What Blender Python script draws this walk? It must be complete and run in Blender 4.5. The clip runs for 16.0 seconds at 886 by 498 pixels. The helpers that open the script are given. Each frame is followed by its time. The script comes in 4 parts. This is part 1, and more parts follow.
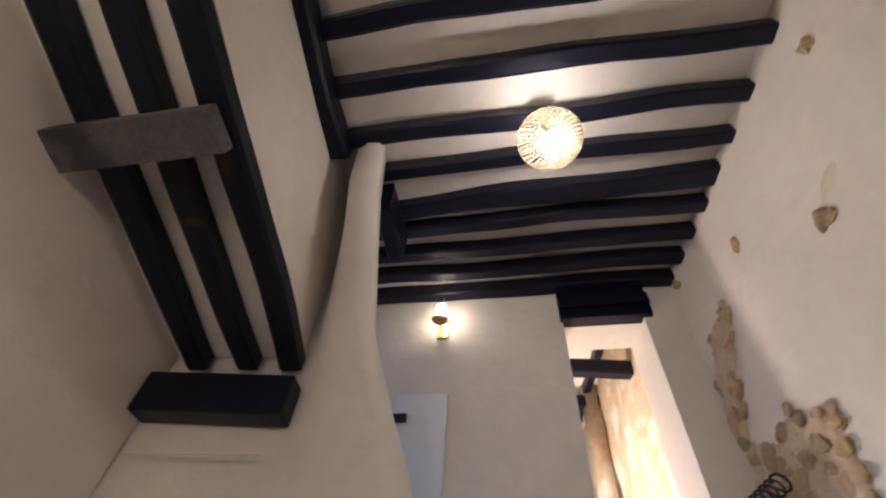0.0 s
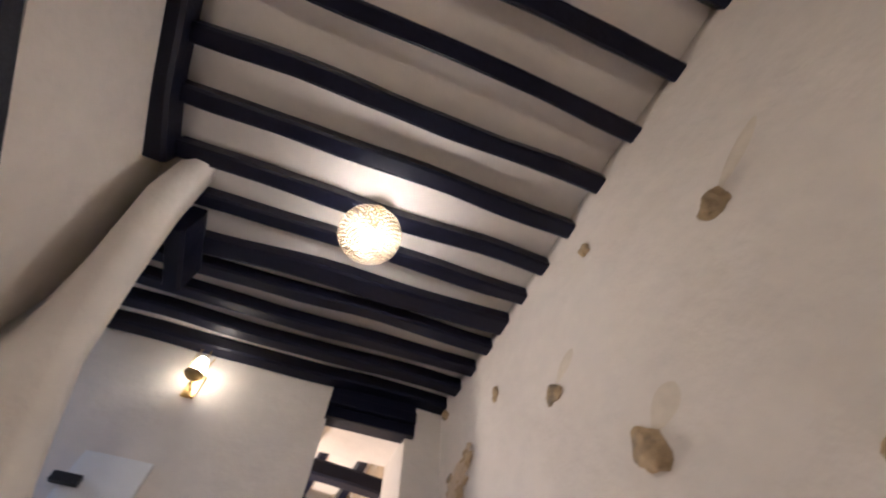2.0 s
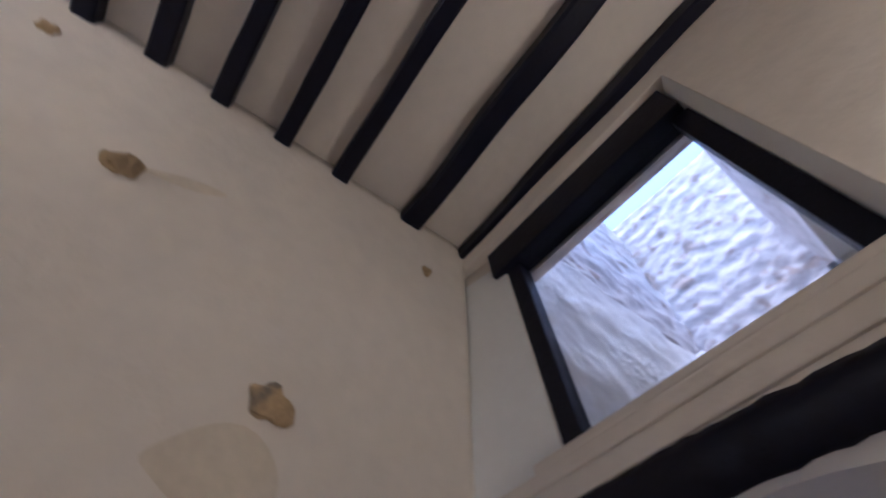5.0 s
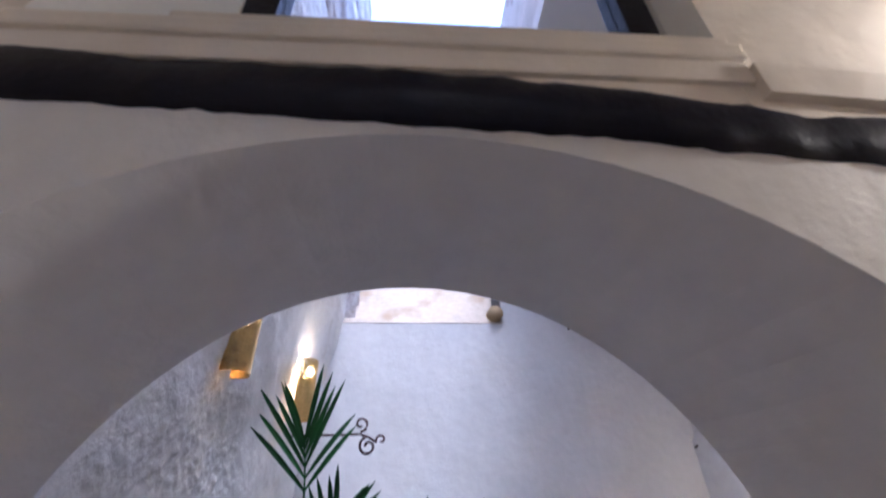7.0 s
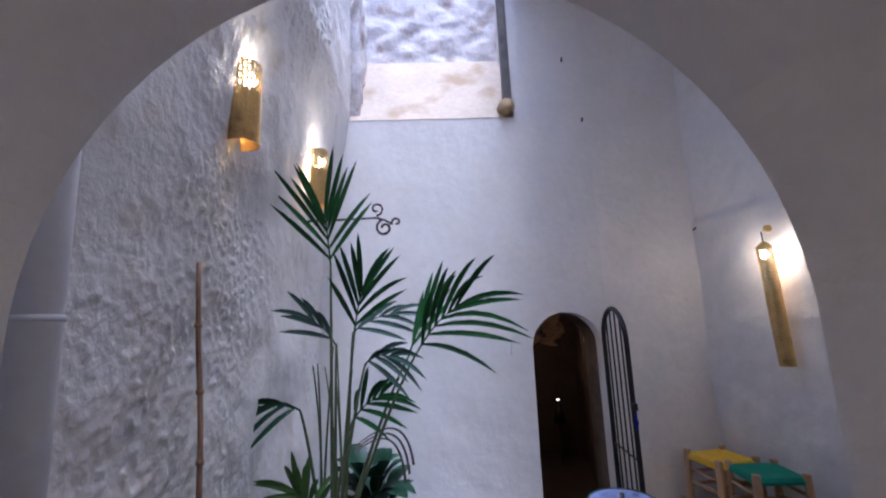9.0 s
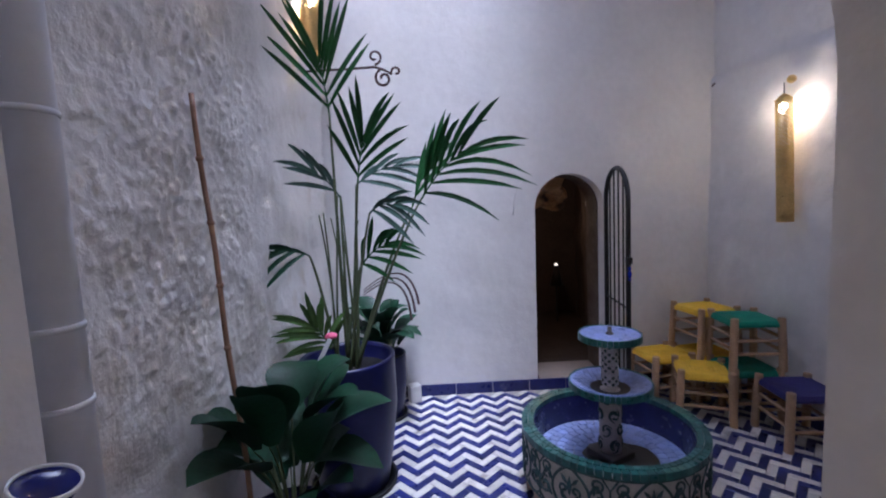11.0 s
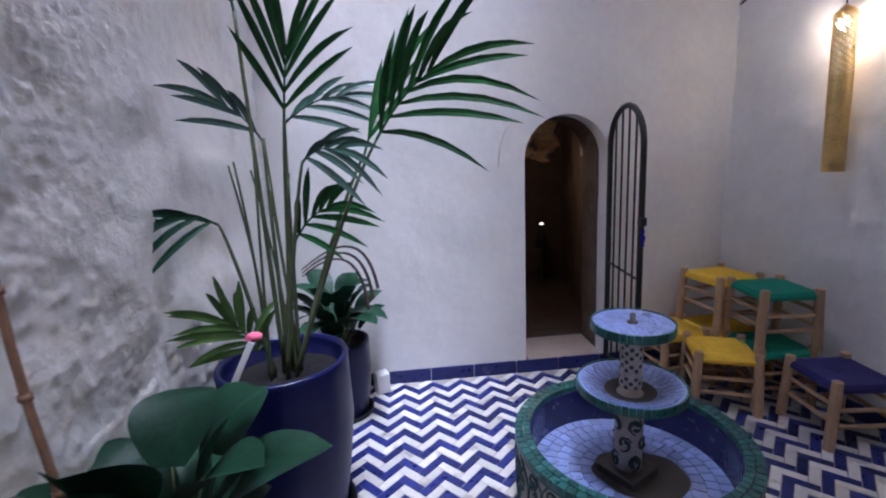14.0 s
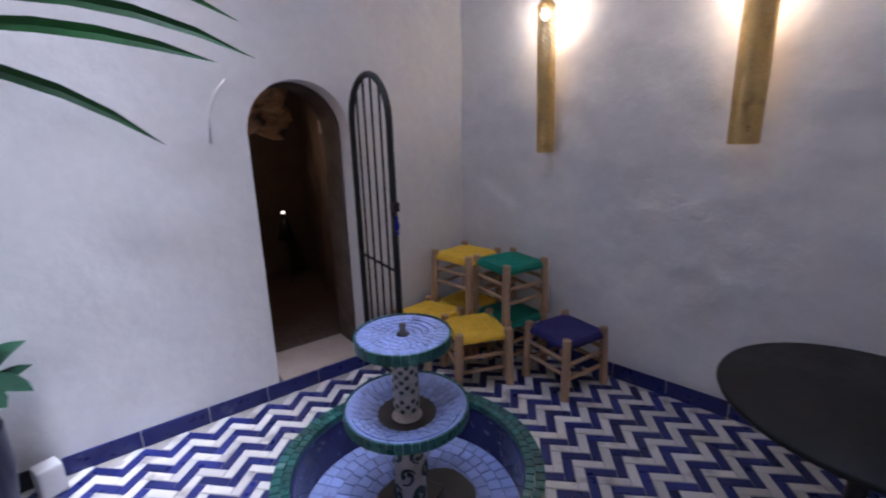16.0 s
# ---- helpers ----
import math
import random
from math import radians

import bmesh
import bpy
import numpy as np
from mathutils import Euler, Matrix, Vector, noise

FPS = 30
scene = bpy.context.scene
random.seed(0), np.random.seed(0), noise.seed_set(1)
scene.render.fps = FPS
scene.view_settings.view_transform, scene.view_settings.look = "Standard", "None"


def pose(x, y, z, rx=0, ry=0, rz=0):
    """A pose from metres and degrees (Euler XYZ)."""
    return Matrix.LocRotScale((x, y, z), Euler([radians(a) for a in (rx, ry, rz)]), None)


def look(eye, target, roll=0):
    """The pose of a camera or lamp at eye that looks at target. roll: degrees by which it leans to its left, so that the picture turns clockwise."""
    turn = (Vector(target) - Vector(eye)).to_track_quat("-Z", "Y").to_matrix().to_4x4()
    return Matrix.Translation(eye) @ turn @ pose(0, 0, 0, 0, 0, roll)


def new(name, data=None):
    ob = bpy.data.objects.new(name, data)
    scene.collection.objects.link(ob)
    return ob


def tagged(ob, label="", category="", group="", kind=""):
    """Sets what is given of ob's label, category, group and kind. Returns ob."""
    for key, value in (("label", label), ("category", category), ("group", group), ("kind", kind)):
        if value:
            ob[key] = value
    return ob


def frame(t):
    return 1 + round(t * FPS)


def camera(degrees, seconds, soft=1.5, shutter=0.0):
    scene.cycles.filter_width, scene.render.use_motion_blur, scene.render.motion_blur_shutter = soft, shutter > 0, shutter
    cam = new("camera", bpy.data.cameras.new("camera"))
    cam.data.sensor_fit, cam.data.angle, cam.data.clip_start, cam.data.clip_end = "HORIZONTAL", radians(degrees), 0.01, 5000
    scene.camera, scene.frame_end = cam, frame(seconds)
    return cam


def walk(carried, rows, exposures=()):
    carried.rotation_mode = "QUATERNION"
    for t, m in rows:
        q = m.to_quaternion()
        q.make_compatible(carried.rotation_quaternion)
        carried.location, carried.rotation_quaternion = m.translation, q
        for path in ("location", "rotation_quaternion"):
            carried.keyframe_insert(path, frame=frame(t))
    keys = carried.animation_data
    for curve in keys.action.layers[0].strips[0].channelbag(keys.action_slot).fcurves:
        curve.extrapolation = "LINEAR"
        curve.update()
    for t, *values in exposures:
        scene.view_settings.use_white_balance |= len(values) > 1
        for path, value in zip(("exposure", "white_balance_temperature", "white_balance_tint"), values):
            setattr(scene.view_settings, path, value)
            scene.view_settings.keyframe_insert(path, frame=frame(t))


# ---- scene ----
cam = camera(90.6, 16.0, soft=2.0, shutter=0.4)
EXPOSURE = [(0, 2.42, 5100, 18), (1.5, 2.45, 5050, 18), (3.2, 2.57, 4700, 18), (5.3, 2.08, 4700, 18), (6.5, 2.42, 4650, 18), (7.5, 2.36, 4800, 18), (10.2, 2.18, 4780, 18), (12.3, 2.57, 4880, 18), (14, 2.48, 4880, 18), (16, 2.42, 4900, 18)]
PATH = [
    (0, (2.008, -1.088, 2.2), (2.179, -2.375, 3.721), 5.9),
    (0.5, (1.985, -1.098, 2.211), (1.985, -2.293, 3.815), 4.6),
    (1, (1.924, -1.093, 2.223), (1.795, -2.18, 3.897), 4.5),
    (1.5, (1.864, -1.079, 2.232), (1.595, -2.054, 3.958), 2.9),
    (2, (1.799, -1.055, 2.24), (1.415, -1.912, 4.007), 2.0),
    (2.5, (1.759, -1.022, 2.246), (1.208, -1.7, 4.045), -1.1),
    (3, (1.733, -1.001, 2.259), (1.008, -1.373, 4.085), -8.5),
    (3.2, (1.713, -0.995, 2.27), (0.965, -1.239, 4.109), -10.7),
    (5.3, (1.787, -0.795, 2.234), (1.046, 0.194, 3.807), -3.7),
    (5.5, (1.772, -0.745, 2.215), (1.093, 0.358, 3.739), -1.1),
    (6, (1.677, -0.592, 2.178), (1.284, 0.745, 3.613), 1.6),
    (6.5, (1.546, -0.442, 2.097), (1.499, 1.054, 3.424), 0.3),
    (7, (1.497, -0.351, 2.099), (1.629, 1.338, 3.162), -1.4),
    (7.5, (1.492, -0.275, 2.04), (1.636, 1.524, 2.901), -1.4),
    (8, (1.483, -0.236, 1.979), (1.609, 1.639, 2.664), -1.7),
    (8.5, (1.48, -0.222, 1.926), (1.576, 1.708, 2.443), -2.2),
    (9, (1.49, -0.213, 1.86), (1.575, 1.757, 2.197), -2.5),
    (9.5, (1.507, -0.219, 1.813), (1.576, 1.768, 2.028), -2.6),
    (10, (1.503, -0.216, 1.75), (1.543, 1.782, 1.822), -2.4),
    (10.2, (1.491, -0.21, 1.735), (1.533, 1.789, 1.739), -2.3),
    (12.5, (1.485, -0.188, 1.577), (1.57, 1.789, 1.287), -4.0),
    (13, (1.492, -0.032, 1.566), (1.611, 1.944, 1.283), -4.1),
    (13.5, (1.542, 0.263, 1.606), (1.67, 2.235, 1.296), -4.5),
    (14, (1.539, 0.499, 1.635), (1.689, 2.454, 1.244), -3.0),
    (14.5, (1.556, 0.672, 1.644), (1.928, 2.594, 1.235), -2.3),
    (15, (1.601, 0.881, 1.604), (2.308, 2.692, 1.136), -2.7),
    (15.5, (1.659, 0.981, 1.591), (2.603, 2.683, 1.129), -2.1),
    (16, (1.735, 0.981, 1.599), (2.896, 2.527, 1.087), -1.6),
]
walk(cam, [(t, look(eye, target, roll)) for t, eye, target, roll in PATH], EXPOSURE)

# ---- light ----
def build_world():
    w = bpy.data.worlds.new("sky")
    w.use_nodes = True
    nt = w.node_tree
    sky = nt.nodes.new("ShaderNodeTexSky")
    sky.sky_type, sky.sun_disc = "NISHITA", False
    sky.sun_elevation, sky.sun_rotation = radians(78), radians(167)
    sky.dust_density = 4.0
    bg = nt.nodes["Background"]
    bg.inputs["Strength"].default_value = SKY
    nt.links.new(sky.outputs[0], bg.inputs["Color"])
    scene.world = w


def lamp(name, kind, m, power, colour, size=0.05):
    d = bpy.data.lights.new(name, kind)
    d.energy, d.color = power, colour
    if kind == "POINT":
        d.shadow_soft_size = size
    if kind == "SUN":
        d.angle = size
    ob = new(name, d)
    ob.matrix_world = m
    return ob


SKY = 0.15
WARM = (1.0, 0.82, 0.60)
build_world()
lamp("sun", "SUN", look((0, 0, 10), (-0.45, 2.0, 0)), 0.6, (1.0, 0.97, 0.93), radians(13))
# bulbs: pendant, far wall, passage wall, patio sconces, next room
lamp("pendant_bulb", "POINT", pose(1.75, -1.855, 3.745), 6.2, WARM, 0.04)
lamp("far_bulb", "POINT", pose(2.215, -2.90, 3.83), .25, WARM, 0.03)
lamp("passage_bulb", "POINT", pose(2.74, 0.0, 2.76), 3.4, (1, .78, .50), 0.03)
lamp("sconce_bulb_a", "POINT", pose(3.99, 2.90, 2.30), 2.0, (1, .74, .46), 0.06)
lamp("sconce_bulb_b", "POINT", pose(4.17, 1.85, 2.30), 2.0, (1, .74, .46), 0.06)
lamp("sconce_bulb_c", "POINT", pose(.72, 1.68, 3.06), .8, (1, .8, .56), 0.03)
lamp("sconce_bulb_d", "POINT", pose(.80, 2.76, 3.06), .8, (1, .8, .56), 0.03)
lamp("next_room_bulb", "POINT", pose(1.8, -4.2, 3.1), 22, (1, .74, .46), 0.08)
# fill light added for the cellar rock, apart from the cone lamp
lamp("rock_fill", "POINT", pose(2.74, 4.78, 1.5), .9, (1, .62, .32), 0.03)


# ---- materials ----
def mat(name, colour, rough=0.8, var=0.12, scale=6.0, bump=0.0, bscale=40.0, metal=0.0, dirt=None, dirt_at=0.62, dirt_scale=1.3, rnd=0.0, coat=0.0, bump2=0.0, bscale2=4.0, spec=0.5):
    """Base colour varied at two scales, a stain colour, fine and coarse relief."""
    m = bpy.data.materials.new(name)
    m.use_nodes = True
    nt = m.node_tree
    N, L = nt.nodes, nt.links
    b = N["Principled BSDF"]
    b.inputs["Roughness"].default_value = rough
    b.inputs["Metallic"].default_value = metal
    b.inputs["Coat Weight"].default_value = coat
    b.inputs["Specular IOR Level"].default_value = spec
    tc = N.new("ShaderNodeNewGeometry")

    def noi(s, d=5.0):
        n = N.new("ShaderNodeTexNoise")
        n.inputs["Scale"].default_value, n.inputs["Detail"].default_value = s, d
        L.new(tc.outputs["Position"], n.inputs["Vector"])
        return n.outputs["Fac"]

    def ramp(f, a, c0, e, c1):
        r = N.new("ShaderNodeValToRGB")
        r.color_ramp.elements[0].position, r.color_ramp.elements[1].position = a, e
        r.color_ramp.elements[0].color, r.color_ramp.elements[1].color = (*c0, 1), (*c1, 1)
        L.new(f, r.inputs["Fac"])
        return r.outputs["Color"]

    def mix(f, a, c, kind="MIX"):
        x = N.new("ShaderNodeMix")
        x.data_type, x.blend_type = "RGBA", kind
        if isinstance(f, float):
            x.inputs[0].default_value = f
        else:
            L.new(f, x.inputs[0])
        for s, v in ((x.inputs[6], a), (x.inputs[7], c)):
            if isinstance(v, tuple):
                s.default_value = (*v, 1)
            else:
                L.new(v, s)
        return x.outputs[2]

    lo = tuple(c * (1 - var) for c in colour)
    hi = tuple(min(1, c * (1 + var)) for c in colour)
    col = ramp(noi(scale), 0.35, lo, 0.65, hi)
    col = mix(0.5, col, ramp(noi(scale * 7), 0.3, lo, 0.7, hi))
    if dirt:
        col = mix(ramp(noi(dirt_scale, 8), dirt_at, (0, 0, 0), dirt_at + 0.12, (1, 1, 1)), col, dirt)
    if rnd:
        oi = N.new("ShaderNodeObjectInfo")
        isl = N.new("ShaderNodeNewGeometry")
        ad = N.new("ShaderNodeMath")
        ad.operation = "ADD"
        L.new(oi.outputs["Random"], ad.inputs[0])
        L.new(isl.outputs["Random Per Island"], ad.inputs[1])
        fr = N.new("ShaderNodeMath")
        fr.operation = "FRACT"
        L.new(ad.outputs[0], fr.inputs[0])
        col = mix(1.0, col, ramp(fr.outputs[0], 0, (1 - rnd,) * 3, 1, (1.0, 1.0, 1.0)), "MULTIPLY")
    L.new(col, b.inputs["Base Color"])
    rr = N.new("ShaderNodeMapRange")
    rr.inputs[3].default_value, rr.inputs[4].default_value = max(0.03, rough - 0.1), min(1, rough + 0.1)
    L.new(noi(scale * 2), rr.inputs[0])
    L.new(rr.outputs[0], b.inputs["Roughness"])
    last = None
    for st, sc in ((bump2, bscale2), (bump, bscale)):
        if st:
            bp = N.new("ShaderNodeBump")
            bp.inputs["Strength"].default_value = 1.0
            bp.inputs["Distance"].default_value = st
            L.new(noi(sc, 6), bp.inputs["Height"])
            if last:
                L.new(last, bp.inputs["Normal"])
            last = bp.outputs[0]
    if last:
        L.new(last, b.inputs["Normal"])
    return m


def glow(name, colour, power):
    m = bpy.data.materials.new(name)
    m.use_nodes = True
    b = m.node_tree.nodes["Principled BSDF"]
    b.inputs["Base Color"].default_value = (*colour, 1)
    b.inputs["Emission Color"].default_value = (*colour, 1)
    b.inputs["Emission Strength"].default_value = power
    return m


def glass(name):
    m = bpy.data.materials.new(name)
    m.use_nodes = True
    nt = m.node_tree
    b = nt.nodes["Principled BSDF"]
    b.inputs["Roughness"].default_value = 0.02
    b.inputs["Transmission Weight"].default_value = 1.0
    b.inputs["IOR"].default_value = 1.02
    return m


plaster = mat("lime_plaster", (.72, .66, .58), .85, .06, 2.0, .0008, 60, bump2=.016, bscale2=4.0, dirt=(.62, .54, .44), dirt_at=.68, spec=.25)
plaster_cool = mat("patio_plaster", (.75, .73, .71), .7, .06, 2.5, .001, 50, bump2=.02, bscale2=3, dirt=(.66, .62, .56), dirt_at=.66, spec=.25)
rough_wash = mat("rough_limewash", (.83, .81, .78), .5, .07, 5, .0028, 70, bump2=.005, bscale2=18, dirt=(.66, .61, .53), dirt_at=.60, dirt_scale=2.6, spec=.45)
beam_paint = mat("black_beam_paint", (.005, .0055, .015), .4, .3, 5, .0015, 60, bump2=.004, bscale2=8, spec=.22)
beam_worn = mat("worn_beam_paint", (.005, .0055, .013), .4, .3, 5, .002, 60, bump2=.004, bscale2=8, spec=.25, dirt=(.05, .042, .03), dirt_at=.64, dirt_scale=9)
old_wood = mat("worn_grey_wood", (.10, .09, .085), .7, .4, 9, .003, 50, dirt=(.03, .03, .035), dirt_at=.5, dirt_scale=4)
stone = mat("field_stone", (.47, .34, .18), .9, .25, 9, .006, 30, dirt=(.20, .17, .13), dirt_at=.55, dirt_scale=9, rnd=.3)
mortar = mat("old_mortar", (.52, .40, .26), .95, .2, 8, .006, 30, dirt=(.66, .60, .52), dirt_at=.52, dirt_scale=4)
sill_stone = mat("weathered_render", (.50, .42, .33), .9, .15, 3, .003, 50, dirt=(.36, .26, .16), dirt_at=.58, dirt_scale=2.2)
shaft_stone = mat("whitewashed_rubble", (.62, .58, .56), .9, .2, 6, .01, 18, bump2=.014, bscale2=7, dirt=(.40, .33, .29), dirt_at=.54, dirt_scale=5)
# one colour for a wall stain and the shadows trailing from stones
stain_shadow = mat("plaster_repair", (.66, .585, .47), .9, .1, 5, .0015, 50, bump2=.004, bscale2=9, spec=.2)
paint_lit_white = mat("painted_and_lit_white", (.78, .78, .76), .5, .03, 4, .0008, 50)
pipe_white = mat("white_pipe", (.74, .75, .78), .4, .05, 4, .0006, 40)
cobalt = mat("cobalt_glaze", (.006, .007, .05), .32, .25, 5, .001, 20, coat=.08, spec=.3)
bowl_glaze = mat("bright_cobalt_glaze", (.015, .022, .19), .2, .2, 6, .001, 20, coat=.4)
cobalt_tile = mat("cobalt_tile", (.022, .028, .17), .3, .3, 12, .0012, 40, rnd=.45, dirt=(.16, .16, .25), dirt_at=.66, dirt_scale=8)
white_tile = mat("white_tile", (.70, .66, .60), .35, .1, 12, .0012, 40, rnd=.25, dirt=(.40, .36, .32), dirt_at=.56, dirt_scale=7)
black_tile = mat("black_tile", (.012, .012, .016), .3, .2, 10)
grout = mat("grout", (.36, .33, .29), .95, .2, 20, .001, 80)
teal_tile = mat("teal_tile", (.03, .12, .105), .3, .35, 14, .001, 40, rnd=.5, dirt=(.20, .30, .27), dirt_at=.64, dirt_scale=14)
pale_tile = mat("pale_blue_tile", (.30, .36, .66), .3, .12, 12, .001, 40, rnd=.25)
indigo_tile = mat("indigo_tile", (.03, .03, .14), .25, .3, 10, .001, 40, rnd=.4)
foot_brick = mat("foot_brick", (.40, .30, .24), .85, .2, 9, .003, 40, rnd=.25)
column_tile = mat("column_tile", (.50, .47, .44), .4, .15, 14, .0012, 50, dirt=(.28, .25, .22), dirt_at=.54, dirt_scale=9)
carved_clay = mat("carved_clay", (.46, .41, .36), .7, .2, 12, .001, 60, dirt=(.22, .2, .18), dirt_at=.58, dirt_scale=6)
carve_teal = mat("carved_teal", (.016, .05, .05), .5, .4, 14, .001, 40)
silt = mat("wet_silt", (.05, .045, .04), .35, .3, 9)
brass = mat("hammered_brass", (.62, .44, .17), .32, .2, 12, .002, 90, metal=1.0, dirt=(.32, .22, .09), dirt_at=.6, dirt_scale=7)
pierced = mat("pierced_brass", (.24, .19, .115), .42, .2, 20, .001, 80, metal=.5)
iron = mat("black_iron", (.012, .012, .013), .45, .3, 12, .0008, 60, spec=.4)
rust = mat("rusted_iron", (.07, .035, .03), .7, .4, 12, .001, 60)
leaf = mat("palm_leaf", (.020, .105, .020), .45, .35, 8, .0006, 60, rnd=.45, spec=.3)
leaf_pale = mat("pale_palm_leaf", (.05, .11, .08), .4, .3, 8, .0006, 60, rnd=.45)
leaf_lime = mat("young_leaf", (.11, .21, .05), .5, .3, 8, .0006, 60, rnd=.35, spec=.3)
leaf_dry = mat("dry_leaf", (.09, .045, .045), .7, .3, 8)
leaf_dark = mat("lily_leaf", (.016, .056, .027), .45, .35, 9, .0015, 40, rnd=.4, spec=.22)
stem = mat("plant_stem", (.08, .10, .04), .6, .3, 12, .0006, 60)
bamboo = mat("bamboo_cane", (.30, .17, .10), .5, .25, 14, .0008, 60)
soil = mat("potting_soil", (.008, .006, .005), .95, .4, 30, .006, 60)
pine = mat("bare_pine", (.46, .30, .17), .65, .18, 6, .0008, 70, rnd=.15)
cord_yellow = mat("yellow_cord", (.74, .47, .02), .75, .15, 20, .003, 130)
cord_green = mat("green_cord", (.01, .20, .13), .7, .2, 20, .003, 130)
cord_blue = mat("blue_cord", (.02, .018, .12), .75, .2, 20, .003, 130)
table_top = mat("black_stone_top", (.010, .010, .010), .55, .3, 8, .0008, 50, spec=.25, dirt=(.05, .045, .04), dirt_at=.64, dirt_scale=8)
cellar_rock = mat("cellar_rock", (.50, .29, .13), .9, .35, 6, .02, 12, dirt=(.08, .06, .045), dirt_at=.5, dirt_scale=5)
# brown cellar earth with the unlit gloom put into a dark base colour
cellar_gloom = mat("darkened_cellar_earth", (.07, .05, .038), .9, .25, 4, .01, 16)
# shade on the inner doorway jamb, put into a brown colour
jamb_shade = mat("shaded_jamb_brown", (.13, .10, .075), .9, .3, 6, .006, 20, dirt=(.10, .075, .055), dirt_at=.5, dirt_scale=5)
step_stone = mat("worn_step", (.36, .30, .25), .8, .12, 6, .002, 40)
# unseen room floor, colour raised to bounce light onto soffit and ceiling
bounce_floor = mat("bounce_floor_clay", (.52, .45, .38), .6, .15, 4, .001, 40)
bulb_glow = glow("bulb", (1.0, .82, .55), 16)
far_glow = glow("small_bulb", (1.0, .80, .5), 7)
dim_glow = glow("dim_bulb", (1.0, .75, .45), .4)
cap_glow = glow("warm_bulb", (1.0, .80, .50), 14)
pane_glass = glass("window_glass")
pink = mat("pink_tag", (.70, .12, .22), .6, .1, 10)
paper = mat("paper_tag", (.75, .74, .72), .7, .05, 10)
bead = mat("blue_bead", (.02, .03, .35), .15, .2, 20)


# ---- builders ----
def part(name, bm, material, parent=None, label="", smooth=False):
    me = bpy.data.meshes.new(name)
    bm.to_mesh(me)
    bm.free()
    if smooth:
        me.shade_smooth()
    me.materials.append(material)
    ob = new(name, me)
    if parent:
        ob.parent = parent
    if label:
        ob["label"] = label
    return ob


def thing(name, m, label, category, group="", kind=""):
    ob = new(name)
    ob.empty_display_size = 0.1
    ob.matrix_world = m
    return tagged(ob, label, category, group, kind)


def box(bm, x0, x1, y0, y1, z0, z1, bevel=0.0, m=None):
    t = bmesh.new()
    bmesh.ops.create_cube(t, size=1)
    for v in t.verts:
        v.co = Vector(((x0 + x1) / 2 + v.co.x * (x1 - x0), (y0 + y1) / 2 + v.co.y * (y1 - y0), (z0 + z1) / 2 + v.co.z * (z1 - z0)))
    if bevel:
        bmesh.ops.bevel(t, geom=t.edges[:], offset=bevel, segments=2, affect="EDGES", profile=0.6)
    if m is not None:
        t.transform(m)
    add(bm, t)
    return bm


def add(bm, t):
    me = bpy.data.meshes.new("tmp")
    t.to_mesh(me)
    t.free()
    bm.from_mesh(me)
    bpy.data.meshes.remove(me)


def B(*a, **k):
    return box(bmesh.new(), *a, **k)


def lathe(profile, seg=48, closed=False):
    bm = bmesh.new()
    rings = []
    for r, z in profile:
        rings.append([bm.verts.new((r * math.cos(2 * math.pi * i / seg), r * math.sin(2 * math.pi * i / seg), z)) for i in range(seg)])
    pairs = list(zip(rings, rings[1:])) + ([(rings[-1], rings[0])] if closed else [])
    for a, b in pairs:
        for i in range(seg):
            bm.faces.new((a[i], a[(i + 1) % seg], b[(i + 1) % seg], b[i]))
    if not closed:
        bm.faces.new(rings[0][::-1])
        bm.faces.new(rings[-1])
    bmesh.ops.recalc_face_normals(bm, faces=bm.faces)
    return bm


def tube(bm, pts, r, seg=8, r1=None, cap=True):
    pts = [Vector(p) for p in pts]
    rings = []
    up = Vector((0.31, 0.17, 0.93)).normalized()
    for i, p in enumerate(pts):
        d = (pts[min(i + 1, len(pts) - 1)] - pts[max(i - 1, 0)]).normalized()
        if abs(d.dot(up)) > 0.97:
            up = Vector((0.9, 0.3, 0.1)).normalized()
        a = d.cross(up).normalized()
        b = d.cross(a).normalized()
        k = r if r1 is None else r + (r1 - r) * i / max(1, len(pts) - 1)
        rings.append([bm.verts.new(p + a * k * math.cos(2 * math.pi * j / seg) + b * k * math.sin(2 * math.pi * j / seg)) for j in range(seg)])
    for a, b in zip(rings, rings[1:]):
        for j in range(seg):
            bm.faces.new((a[j], a[(j + 1) % seg], b[(j + 1) % seg], b[j]))
    if cap:
        bm.faces.new(rings[0][::-1])
        bm.faces.new(rings[-1])
    return bm


def T(*a, **k):
    return tube(bmesh.new(), *a, **k)


def slab(outline, axis, a, b):
    """A closed outline of (u, v) extruded between a and b along axis: 'y' takes (x, z), 'z' takes (x, y), 'x' takes (y, z)."""
    bm = bmesh.new()
    at = {"y": lambda u, v, w: (u, w, v), "z": lambda u, v, w: (u, v, w), "x": lambda u, v, w: (w, u, v)}[axis]
    r0 = [bm.verts.new(at(u, v, a)) for u, v in outline]
    r1 = [bm.verts.new(at(u, v, b)) for u, v in outline]
    n = len(outline)
    bm.faces.new(r0)
    bm.faces.new(r1)
    for i in range(n):
        bm.faces.new((r0[i], r0[(i + 1) % n], r1[(i + 1) % n], r1[i]))
    bmesh.ops.triangulate(bm, faces=[f for f in bm.faces if len(f.verts) > 4], ngon_method="EAR_CLIP")
    bmesh.ops.recalc_face_normals(bm, faces=bm.faces)
    return bm


